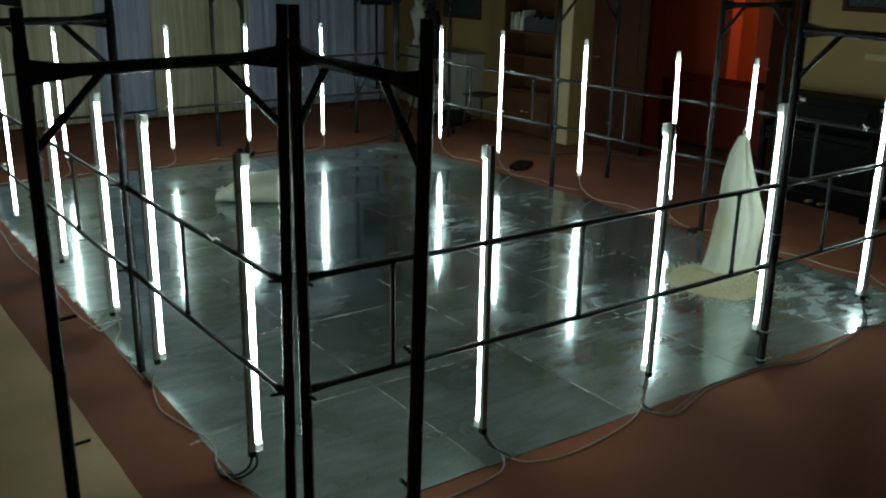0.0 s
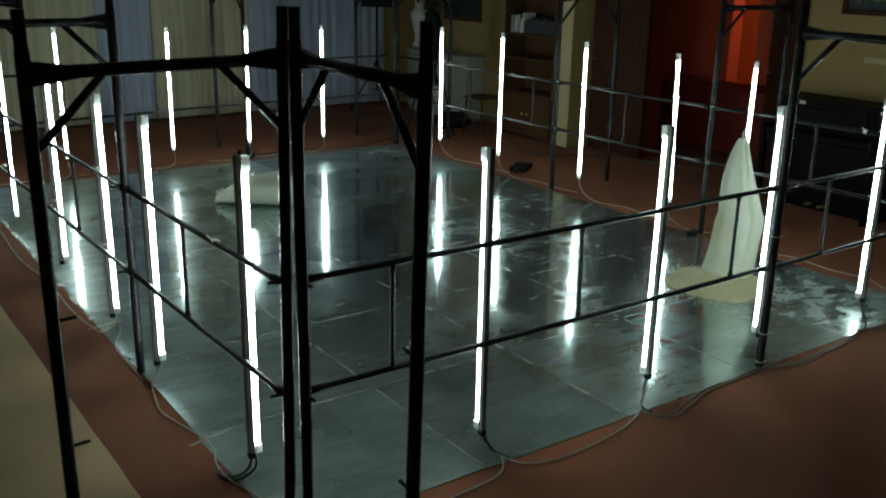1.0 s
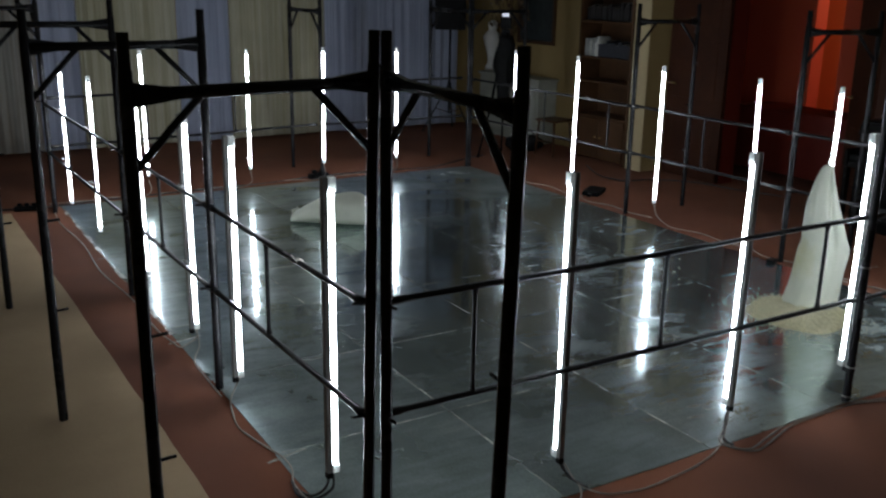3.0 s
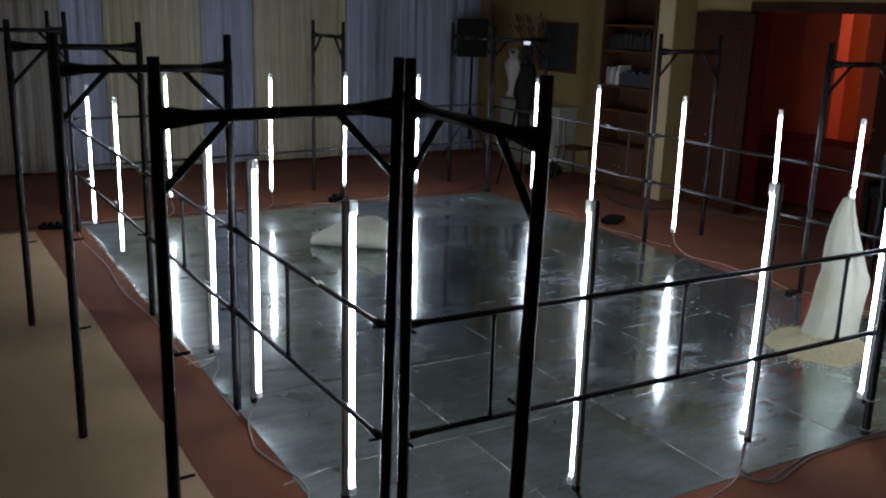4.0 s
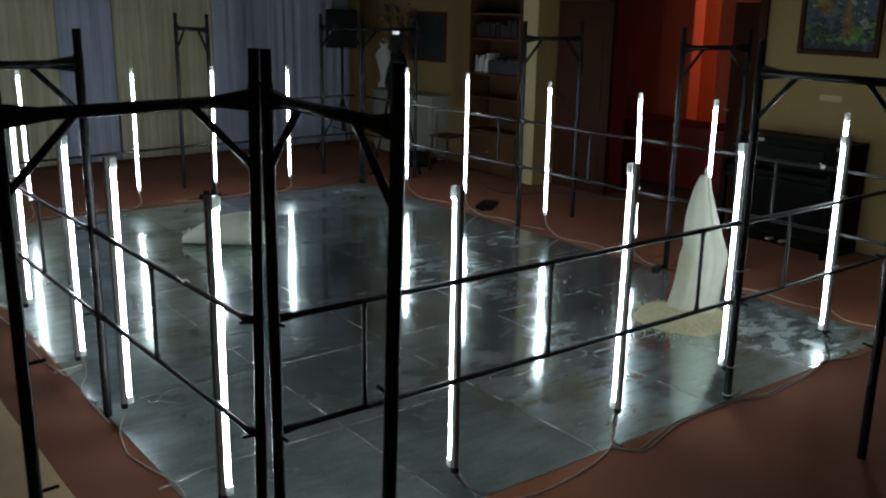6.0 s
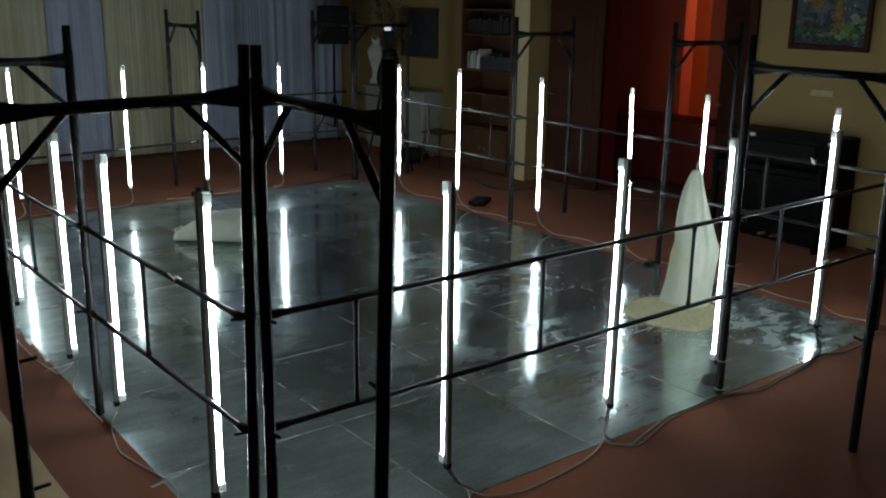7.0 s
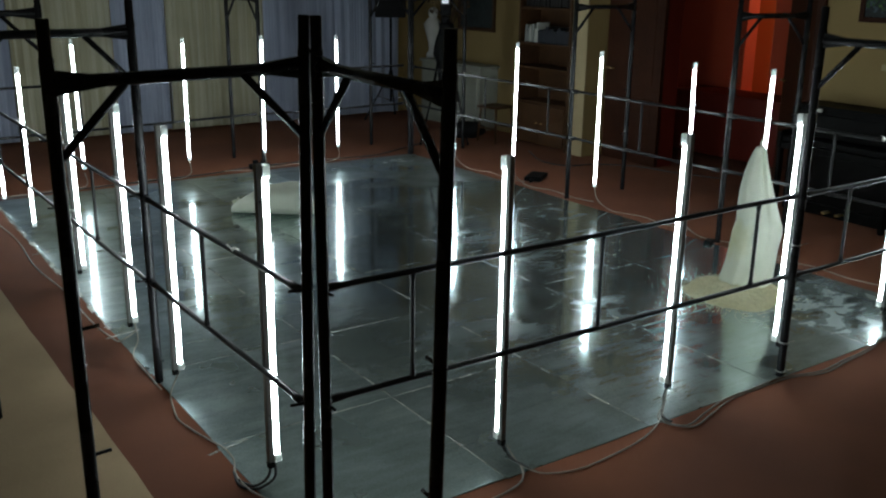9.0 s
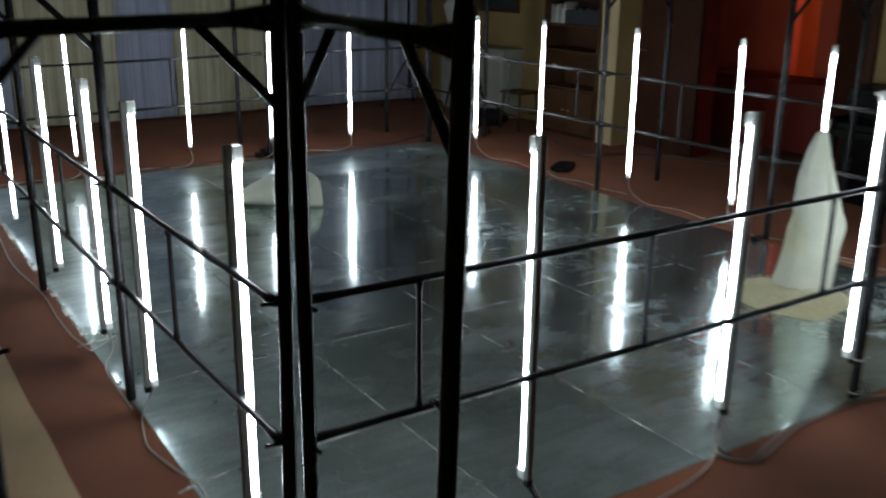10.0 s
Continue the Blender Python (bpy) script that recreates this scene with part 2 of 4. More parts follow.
SACK = material("woven white sack", (0.74, 0.78, 0.64), (0.90, 0.93, 0.78), 0.62, big=5, fine=170, relief=0.35, depth=0.003)
GRAIN = material("pale grain", (0.56, 0.53, 0.34), (0.84, 0.79, 0.55), 0.8, big=40, fine=300)
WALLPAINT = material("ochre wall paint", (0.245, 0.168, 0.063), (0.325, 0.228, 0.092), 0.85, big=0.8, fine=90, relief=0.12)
PALEOCHRE = material("pale ochre", (0.39, 0.31, 0.17), (0.47, 0.38, 0.215), 0.85, big=0.8, fine=90, relief=0.12)
CEILING = material("dim ceiling paint", (0.20, 0.19, 0.15), (0.27, 0.26, 0.21), 0.9, big=0.8, fine=60)
CREAM = curtain_cloth("cream curtain", (0.45, 0.435, 0.325), (0.60, 0.58, 0.435), (0.68, 0.64, 0.52))
BLUE = curtain_cloth("blue-grey curtain", (0.34, 0.375, 0.475), (0.43, 0.475, 0.60), (0.70, 0.72, 0.76))
GREY = curtain_cloth("grey curtain", (0.27, 0.265, 0.24), (0.37, 0.365, 0.33), (0.78, 0.68, 0.60))
REDWOOD = material("mahogany door", (0.026, 0.009, 0.0045), (0.056, 0.019, 0.009), 0.55, big=3, fine=60, shine=0.1)
WOOD = material("walnut bookcase", (0.036, 0.016, 0.006), (0.082, 0.037, 0.014), 0.5, big=3, fine=50, shine=0.3)
BLACKWOOD = material("black piano lacquer", (0.002, 0.002, 0.002), (0.005, 0.0045, 0.004), 0.42, big=3, fine=60, relief=0.03, spread=0.05, shine=0.05)
ORANGE = material("orange wall", (0.62, 0.20, 0.06), (0.70, 0.25, 0.08), 0.85, big=1, fine=70)
RED = material("red wall", (0.60, 0.085, 0.035), (0.68, 0.105, 0.045), 0.85, big=1, fine=70)
DARKRED = material("dark red lacquer", (0.10, 0.010, 0.005), (0.14, 0.016, 0.008), 0.6, big=3, fine=60, shine=0.2)
STONE = material("pale green-grey paint", (0.25, 0.26, 0.215), (0.33, 0.34, 0.285), 0.7, big=5, fine=70)
BLACK = material("black plastic", (0.004, 0.004, 0.0045), (0.012, 0.012, 0.0125), 0.55, big=9, fine=140, shine=0.08)
DARKCLOTH = material("black cloth", (0.004, 0.004, 0.004), (0.010, 0.010, 0.010), 0.75, big=12, fine=160, relief=0.3, shine=0.15)
IVORY = material("ivory keys", (0.55, 0.53, 0.46), (0.65, 0.62, 0.55), 0.35, big=9, fine=90)
PLASTER = material("white plaster", (0.52, 0.52, 0.49), (0.66, 0.66, 0.62), 0.75, big=6, fine=60)
PAPER = material("white paper", (0.42, 0.42, 0.38), (0.54, 0.54, 0.49), 0.8, big=9, fine=60)
DARKBOOK = material("dark book cloth", (0.012, 0.014, 0.020), (0.030, 0.033, 0.042), 0.7, big=9, fine=90)
DIMBOOK = material("dark brown book cloth", (0.007, 0.006, 0.006), (0.018, 0.015, 0.014), 0.75, big=9, fine=90)
BRASS = material("brass", (0.45, 0.32, 0.12), (0.6, 0.45, 0.2), 0.3, metal=1, big=9, fine=60)
CHROME = material("chrome", (0.5, 0.5, 0.5), (0.65, 0.65, 0.65), 0.2, metal=1, big=9, fine=60)
STRAW = material("dry twigs", (0.05, 0.03, 0.016), (0.11, 0.065, 0.03), 0.8, big=9, fine=60)
SCREEN = glowing("lit camera screen", (0.8, 0.9, 1.0), 0.45)
PAINTING = {k: material("canvas " + k, tuple(0.22 * c for c in v), tuple(1.1 * c for c in v), 0.7, big=16, fine=70) for k, v in {
    "blue": (0.085, 0.12, 0.15), "green": (0.045, 0.11, 0.035), "yellow": (0.27, 0.165, 0.035), "lime": (0.16, 0.30, 0.06), "dark": (0.025, 0.035, 0.035), "white": (0.40, 0.42, 0.38)}.items()}


# ---- shaping ----
def ring_tube(bm, pts, r, seg=12, caps=True, radii=None):
    """A round bar swept through points."""
    pts = [Vector(p) for p in pts]
    rings, last = [], None
    for i, p in enumerate(pts):
        d = (pts[min(i + 1, len(pts) - 1)] - pts[max(i - 1, 0)]).normalized()
        if last is None:
            ref = Vector((0, 0, 1)) if abs(d.z) < 0.9 else Vector((1, 0, 0))
            u = d.cross(ref).normalized()
        else:
            u = (last - d * last.dot(d)).normalized()
        last = u
        v = d.cross(u)
        rr = radii[i] if radii else r
        rings.append([bm.verts.new(p + rr * (math.cos(a) * u + math.sin(a) * v)) for a in [2 * math.pi * k / seg for k in range(seg)]])
    for a, b in zip(rings, rings[1:]):
        for k in range(seg):
            f = bm.faces.new((a[k], a[(k + 1) % seg], b[(k + 1) % seg], b[k]))
            f.smooth = True
    if caps:
        bm.faces.new(rings[0][::-1])
        bm.faces.new(rings[-1])
    return bm


def bar(p0, p1, r, seg=12):
    return ring_tube(bmesh.new(), [p0, p1], r, seg)


def box_into(bm, lo, hi, bevel=0.0):
    made = bmesh.ops.create_cube(bm, size=1)
    lo, hi = Vector(lo), Vector(hi)
    for v in made["verts"]:
        v.co = Vector((lo[i] + (v.co[i] + 0.5) * (hi[i] - lo[i]) for i in range(3)))
    if bevel:
        edges = list({e for v in made["verts"] for e in v.link_edges})
        bmesh.ops.bevel(bm, geom=edges, offset=bevel, segments=2, affect="EDGES", profile=0.6)
    return bm


def box(lo, hi, bevel=0.0):
    return box_into(bmesh.new(), lo, hi, bevel)


def smooth_path(pts, steps=8):
    """Points of a soft line through the given ones."""
    pts = [Vector(p) for p in pts]
    ext = [2 * pts[0] - pts[1], *pts, 2 * pts[-1] - pts[-2]]
    out = []
    for i in range(1, len(ext) - 2):
        p0, p1, p2, p3 = ext[i - 1:i + 3]
        for k in range(steps):
            t = k / steps
            out.append(0.5 * (2 * p1 + (p2 - p0) * t + (2 * p0 - 5 * p1 + 4 * p2 - p3) * t * t + (3 * p1 - p0 - 3 * p2 + p3) * t ** 3))
    return out + [pts[-1]]


def mesh_from(name, bm, mat):
    me = bpy.data.meshes.new(name)
    bmesh.ops.recalc_face_normals(bm, faces=bm.faces)
    bm.to_mesh(me)
    bm.free()
    me.materials.append(mat)
    return me


def part(name, bm, mat, parent, label=""):
    ob = new(name, mesh_from(name, bm, mat))
    ob.parent = parent
    return tagged(ob, label)


def thing(name, label, category, group="", kind="", at=(0, 0, 0), turn=0.0):
    ob = new(name)
    ob.empty_display_size = 0.1
    ob.matrix_world = pose(*at, 0, 0, turn)
    return tagged(ob, label, category, group, kind)


def solid(name, bm, mat, label, category="", group="", kind=""):
    return tagged(new(name, mesh_from(name, bm, mat)), label, category, group, kind)


# ---- the room ----
X_WALL, Y_BACK, X_LEFT, Y_FRONT, HIGH = 6.5, 9.5, -4.6, -5.2, 3.3
DOOR = (2.5, 4.28, 2.17)
solid("floor", box((X_LEFT, Y_FRONT, -0.12), (X_WALL + 3.3, Y_BACK, 0)), CARPET, "terracotta red carpet floor, slightly worn", "floor", kind="structure")
rug_bm = bmesh.new()
rows = 60
left, right = [], []
for i in range(rows + 1):
    y = -4.6 + i * (6.3 + 4.6) / rows
    edge = -0.385 - 0.013 * (y - 0.6) + 0.012 * noise.noise((y * 2.3, 0, 0)) + 0.006 * noise.noise((y * 11, 3, 0))
    right.append((rug_bm.verts.new((edge, y, 0.004)), rug_bm.verts.new((edge + 0.002, y, 0.0005))))
    left.append(rug_bm.verts.new((-4.4, y, 0.004)))
for i in range(rows):
    rug_bm.faces.new((left[i], right[i][0], right[i + 1][0], left[i + 1]))
    rug_bm.faces.new((right[i][0], right[i][1], right[i + 1][1], right[i + 1][0]))
solid("floor_beige", rug_bm, BEIGE, "beige carpet laid beside the terracotta carpet", "carpet", kind="structure")

wall = thing("wall_east", "ochre painted wall with a wide double doorway", "wall", kind="structure")
for nm, lo, hi in (("wall_panel", (X_WALL, DOOR[1] + 0.09, 0), (X_WALL + 0.2, Y_BACK, HIGH)), ("wall_panel", (X_WALL, Y_FRONT, 0), (X_WALL + 0.2, DOOR[0] - 0.09, HIGH)), ("wall_panel", (X_WALL, DOOR[0] - 0.09, DOOR[2] + 0.09), (X_WALL + 0.2, DOOR[1] + 0.09, HIGH))):
    part(nm, box(lo, hi), WALLPAINT, wall)
solid("wall_north", box((X_LEFT, Y_BACK, 0), (X_WALL + 0.2, Y_BACK + 0.2, HIGH)), WALLPAINT, "ochre painted wall behind long curtains", "wall", kind="structure")
solid("wall_west", box((X_LEFT - 0.2, Y_FRONT, 0), (X_LEFT, Y_BACK, HIGH)), WALLPAINT, "ochre painted side wall in the dark", "wall", kind="structure")
solid("wall_south", box((X_LEFT, Y_FRONT - 0.2, 0), (X_WALL, Y_FRONT, HIGH)), WALLPAINT, "ochre painted wall behind the viewer", "wall", kind="structure")
solid("ceiling", box((X_LEFT, Y_FRONT, HIGH), (X_WALL + 0.2, Y_BACK, HIGH + 0.15)), CEILING, "plain dim ceiling", "ceiling", kind="structure")
pier = thing("pier", "ochre wall pier with a pale front beside the bookcase", "pier", kind="structure")
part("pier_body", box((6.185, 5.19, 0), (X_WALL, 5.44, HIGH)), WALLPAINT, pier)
# thin plate in a paler tone than the pier body
part("pier_front", box((6.17, 5.188, 0), (6.185, 5.442, HIGH), 0.004), PALEOCHRE, pier, "pale front face")

# the room beyond the doorway
for nm, lo, hi, mt, lb in (
        ("wall_far_room_back", (9.6, 0.5, 0), (9.8, 7.5, 3.0), ORANGE, "orange painted wall of the next room, lit"),
        ("wall_far_room_left", (6.7, 7.3, 0), (9.6, 7.5, 3.0), RED, "dark red wall of the next room"),
        ("wall_far_room_right", (6.7, 0.5, 0), (9.6, 0.7, 3.0), ORANGE, "orange side wall of the next room"),
        ("wall_far_room_partition", (8.0, 4.42, 0), (8.2, 7.3, 3.0), RED, "dark red partition wall of the next room"),
        ("wall_far_room_lintel", (8.0, 4.05, 2.25), (8.2, 4.42, 3.0), RED, "dark red wall over an inner opening"),
        ("wall_far_room_jamb", (8.0, 0.7, 0), (8.2, 4.05, 3.0), RED, "dark red wall beside an inner opening")):
    solid(nm, box(lo, hi), mt, lb, "wall", kind="structure")
solid("ceiling_far_room", box((6.7, 0.5, 3.0), (9.8, 7.5, 3.1)), CEILING, "ceiling of the next room", "ceiling", kind="structure")
lamp_data = bpy.data.lights.new("next room lamp", "POINT")
lamp_data.energy, lamp_data.color, lamp_data.shadow_soft_size = 26, (1.0, 0.72, 0.42), 0.12
new("next_room_light", lamp_data).location = (8.9, 3.3, 2.5)


# ---- doors ----
door = thing("door_1", "dark mahogany double doorway casing, one leaf folded back on the wall", "door", kind="structure")
for lo, hi in (((6.47, DOOR[0] - 0.1, 0), (6.53, DOOR[0] - 0.012, DOOR[2])), ((6.47, DOOR[1] + 0.012, 0), (6.53, DOOR[1] + 0.1, DOOR[2])), ((6.47, DOOR[0] - 0.1, DOOR[2]), (6.53, DOOR[1] + 0.1, DOOR[2] + 0.1))):
    part("door_casing", box(lo, hi, 0.008), REDWOOD, door)
for lo, hi in (((6.5, DOOR[0] - 0.09, 0), (6.72, DOOR[0], DOOR[2])), ((6.5, DOOR[1], 0), (6.72, DOOR[1] + 0.09, DOOR[2])), ((6.5, DOOR[0] - 0.09, DOOR[2]), (6.72, DOOR[1] + 0.09, DOOR[2] + 0.09))):
    part("door_lining", box(lo, hi, 0.003), DARKRED, door, "dark red lining of the doorway")


def door_leaf(at, turn, label):
    leaf = thing("door_leaf", label, "door", "double door leaves", at=at, turn=turn)
    part("panel_frame", box((0, -0.02, 0.01), (0.84, 0.02, 2.15), 0.004), REDWOOD, leaf)
    for z0, z1 in ((0.15, 0.75), (0.9, 1.98)):
        for s in (-1, 1):
            part("panel", box((0.12, s * 0.021 - 0.006, z0), (0.72, s * 0.021 + 0.006, z1), 0.005), REDWOOD, leaf)
    for s in (-1, 1):
        part("door_handle", bar((0.78, s * 0.02, 1.05), (0.78, s * 0.07, 1.05), 0.009), BRASS, leaf, "brass lever handle")
        part("door_handle", bar((0.78, s * 0.07, 1.05), (0.67, s * 0.07, 1.05), 0.008), BRASS, leaf, "brass lever handle")
    return leaf


door_leaf((6.435, 4.26, 0), 90.0, "dark mahogany door leaf folded back against the wall")
door_leaf((6.70, DOOR[0] + 0.005, 0), 58, "dark mahogany door leaf standing open into the next room")


# ---- curtains ----
def curtain(x0, x1, mat, label, seed):
    rnd = random.Random(seed)
    bm = bmesh.new()
    n = max(8, int((x1 - x0) / 0.018))
    ph = [rnd.uniform(0, 6.28) for _ in range(3)]
    zs = [0.035, 0.3, 0.6, 0.9, 1.2, 1.6, 2.0, 2.4, 2.7, 3.12]
    grid = []
    for zi, z in enumerate(zs):
        row = []
        for i in range(n + 1):
            x = x0 + (x1 - x0) * i / n
            gather = 0.75 + 0.25 * (z / 3.1)
            w = 0.024 * math.sin(x * 44 + ph[0] + 2.4 * math.sin(x * 6.3 + ph[1]) + 1.3 * math.sin(x * 15 + ph[2])) * (0.55 + 0.45 * math.sin(x * 9 + ph[2])) + 0.012 * math.sin(x * 131 + ph[2])
            w += 0.05 * noise.noise((x * 3, z * 0.5, seed)) + 0.012 * noise.noise((x * 14, z * 1.5, seed + 5))
            dz = 0.012 * noise.noise((x * 4, seed, 0)) if zi == 0 else 0
            row.append(bm.verts.new((x, 9.32 + w * gather, z + dz)))
        grid.append(row)
    for a, b in zip(grid, grid[1:]):
        for i in range(n):
            bm.faces.new((a[i], a[i + 1], b[i + 1], b[i])).smooth = True
    ob = solid("curtain", bm, mat, label, "curtain", "curtains along the wall")
    s = ob.modifiers.new("cloth", "SOLIDIFY")
    s.thickness = 0.004
    return ob


edges = (-4.5, -2.9, -1.9, -0.7, 0.30, 0.80, 1.99, 2.68, 4.03, 6.2)
for k, (x0, x1) in enumerate(zip(edges, edges[1:])):
    kind_ = (1, 0, 1, 2, 1, 0, 1, 0, 1)[k]
    curtain(x0 + 0.004, x1 - 0.004, (CREAM, BLUE, GREY)[kind_], ("cream floor-length curtain in soft folds", "blue-grey floor-length curtain in soft folds", "grey floor-length curtain in soft folds")[kind_], k + 3)
rod = thing("curtain_rod", "dark curtain rod along the wall", "curtain rod", at=(0, 9.32, 3.15))
part("rod", bar((-4.55, 0, 0), (6.45, 0, 0), 0.016), BLACK, rod)
for x in (-4.4, -1.0, 2.4, 6.3):
    part("bracket", box((x - 0.01, 0, -0.02), (x + 0.01, 0.18, 0.02)), BLACK, rod)


# ---- scaffold ----
H_POST, Z_LOW, Z_UP = 1.945, 0.563, 1.0


def scaffold_frame(wide, splay=0.0, tall=1.0, inner_lean=0.0, drop=(0.0, 0.0)):
    """Two posts with a cross beam; splay: the outer foot's offset; inner_lean: how far the inner post's top stands in; drop: how far the beam sits low at the inner and outer post."""
    f = thing("scaffold_frame", "black painted steel scaffold frame standing on its two posts", "scaffold frame", "scaffold frames")
    ends = []
    for x, inward in ((0, -1), (-wide, 1)):
        foot = splay if x else 0.0
        lean = 0.0 if x else inner_lean
        low = drop[1] if x else drop[0]

        def on(z, dx=0.0):
            return Vector((x + dx + lean * z / 1.9, foot * max(0.0, 1 - z / 1.825), z * tall))

        post = part("post", ring_tube(bmesh.new(), [on(z) for z in (0, 0.01, 1.825, 1.832, 1.84, H_POST - 0.004, H_POST)], 0.02, 16, radii=[0.0219, 0.0219, 0.0219, 0.0212, 0.0190, 0.0190, 0.0178]), STEEL, f)
        for z in (Z_LOW, Z_UP):
            part("pin", bar(on(z, inward * 0.018), on(z + 0.004, inward * 0.072), 0.0065, 8), STEEL, post)
        part("brace", bar(on(1.785 - low, inward * 0.225), on(1.56 - low, inward * 0.012), 0.0135, 10), STEEL, f)
        # weld plate that widens the beam towards the post
        bm = bmesh.new()
        pr = [(0.015, 1.748), (0.015, 1.822), (0.17, 1.799), (0.17, 1.771)]
        q = [[bm.verts.new(on(pz - low, inward * px) + Vector((0, side * 0.012, 0))) for px, pz in pr] for side in (-1, 1)]
        bm.faces.new(q[0])
        bm.faces.new(q[1][::-1])
        for i in range(4):
            bm.faces.new((q[0][i], q[1][i], q[1][(i + 1) % 4], q[0][(i + 1) % 4]))
        part("gusset", bm, STEEL, f)
        ends.append(on(1.785 - low, inward * 0.018))
    part("beam", bar(ends[0], ends[1], 0.0205, 14), STEEL, f)
    return f


def place_frame(inner, outer, **shape):
    f = scaffold_frame(math.dist(inner, outer), **shape)
    f.matrix_world = pose(inner[0], inner[1], 0, 0, 0, math.degrees(math.atan2(inner[1] - outer[1], inner[0] - outer[0])))


place_frame((0.026, 0.022), (-0.738, 0.057), inner_lean=0.034, drop=(0.008, 0.022))
place_frame((0.083, -0.022), (0.081, -0.79), splay=0.047, drop=(0.004, 0.010))
place_frame((-0.006, 1.71), (-0.786, 1.722), tall=1.006)
place_frame((-0.043, 3.475), (-0.803, 3.572), tall=1.013)
place_frame((-0.10, 6.15), (-0.88, 6.20), tall=1.022)
place_frame((-0.085, 6.235), (-0.125, 7.01), tall=1.02)
for spot in (((2.70, 6.44), (2.68, 7.23)), ((4.575, 6.40), (4.467, 7.166)), ((4.53, 6.38), (5.30, 6.37)), ((4.615, 3.695), (5.36, 3.695)),
             ((4.635, 1.89), (5.335, 1.78)), ((2.818, -0.04), (2.778, -0.845)), ((4.60, 0.03), (5.38, 0.04)), ((4.545, -0.02), (4.52, -0.80))):
    place_frame(*spot)


def parapet(p0, p1, uprights, up=0.0):
    d = Vector((p1[0] - p0[0], p1[1] - p0[1], 0))
    long = d.length
    g = thing("guard_rail", "black steel guard rail with two bars, pinned between frames", "guard rail", "guard rails", at=(p0[0], p0[1], up), turn=math.degrees(math.atan2(d.y, d.x)))
    for z in (Z_LOW, Z_UP):
        ring = [(0.0, 0, z), (0.05, 0, z), (0.09, 0, z), (long / 2, 0, z - 0.003), (long - 0.09, 0, z), (long - 0.05, 0, z), (long, 0, z)]
        part("rail", ring_tube(bmesh.new(), ring, 0.0125, 10, radii=[0.017, 0.0165, 0.0125, 0.0125, 0.0125, 0.0165, 0.017]), RAIL, g)
    for u in uprights:
        part("upright", ring_tube(bmesh.new(), [(u, 0, Z_LOW + 0.008), (u, 0, Z_LOW + 0.04), (u, 0, Z_UP - 0.04), (u, 0, Z_UP - 0.008)], 0.0095, 10, radii=[0.0145, 0.0095, 0.0095, 0.0145]), RAIL, g)
    return g


parapet((0.095, 0.0), (2.805, -0.01), (0.377, 1.36, 2.42))
parapet((2.845, -0.02), (4.53, 0.0), (0.44,))
parapet((0.02, 0.04), (-0.012, 1.67), (0.91,))
parapet((-0.02, 1.71), (-0.05, 3.44), (0.87,))
parapet((-0.05, 3.48), (-0.10, 6.13), (0.85, 1.75))
parapet((-0.08, 6.18), (2.64, 6.44), (0.9, 1.8), 0.045)
parapet((2.68, 6.44), (4.46, 6.41), (0.89,), 0.04)
parapet((4.56, 6.34), (4.59, 3.70), (1.36, 2.35), 0.028)
parapet((4.59, 3.66), (4.59, 1.905), (0.88,), 0.035)
parapet((4.59, 1.865), (4.60, 0.05), (0.92,), 0.04)


# ---- lamps ----
def tube_lamp(long, batten, out, square=True):
    """A lit tube with clear end caps; out: the way to the rail behind it; square: whether its sockets are boxy."""
    lamp = thing("tube_lamp", "lit white fluorescent tube with clear end caps hung upright", "tube lamp", "tube lamps on the scaffold")
    part("tube", bar((0, 0, 0.036), (0, 0, long - 0.050), 0.0116, 16), TUBE, lamp, "glowing white tube")
    bx, by = out[0] * 0.0285, out[1] * 0.0285
    for z0, z1 in ((0, 0.044), (long - 0.056, long)):
        cap = ring_tube(bmesh.new(), [(0, 0, z0), (0, 0, z0 + 0.004), (0, 0, z1 - 0.004), (0, 0, z1)], 0.02, 14, radii=[0.0145, 0.017, 0.017, 0.0155])
        if batten and square:
            # a squared socket reaches back to the batten
            cap = box((-0.0165, -0.0165, z0), (0.0165, 0.0165, z1), 0.005)
            box_into(cap, (min(0, bx) - 0.009, min(0, by) - 0.009, z0 + 0.006), (max(0, bx) + 0.009, max(0, by) + 0.009, z1 - 0.010), 0.003)
        part("end_cap", cap, CAP, lamp, "clear plastic end cap")
    if batten:
        part("batten", box((bx - 0.0125, by - 0.0125, 0.0), (bx + 0.0125, by + 0.0125, long + 0.004), 0.003), BATTEN, lamp, "grey metal batten")
        for z in (0.22, long - 0.14):
            part("screw", bar((bx - out[1] * 0.0115, by + out[0] * 0.0115, z), (bx - out[1] * 0.0138, by + out[0] * 0.0138, z), 0.004, 8), BLACK, lamp, "dark screw head")
    if batten and square:
        part("holder", box((bx - 0.0135, by - 0.0135, -0.022), (bx + 0.0135, by + 0.0135, 0.006), 0.003), BLACK, lamp, "dark plastic holder")
    for z in (Z_LOW, Z_UP):
        c = Vector((out[0], out[1], 0)) * 0.03
        part("clip", box((c.x - 0.02, c.y - 0.02, z - 0.15), (c.x + 0.02, c.y + 0.02, z - 0.138), 0.002), CAP, lamp, "plastic clip")
    return lamp


def put(lamp, x, y, z, lean_x=0.0, lean_y=0.0):
    lamp.matrix_world = pose(x, y, z, lean_x, lean_y, 0)


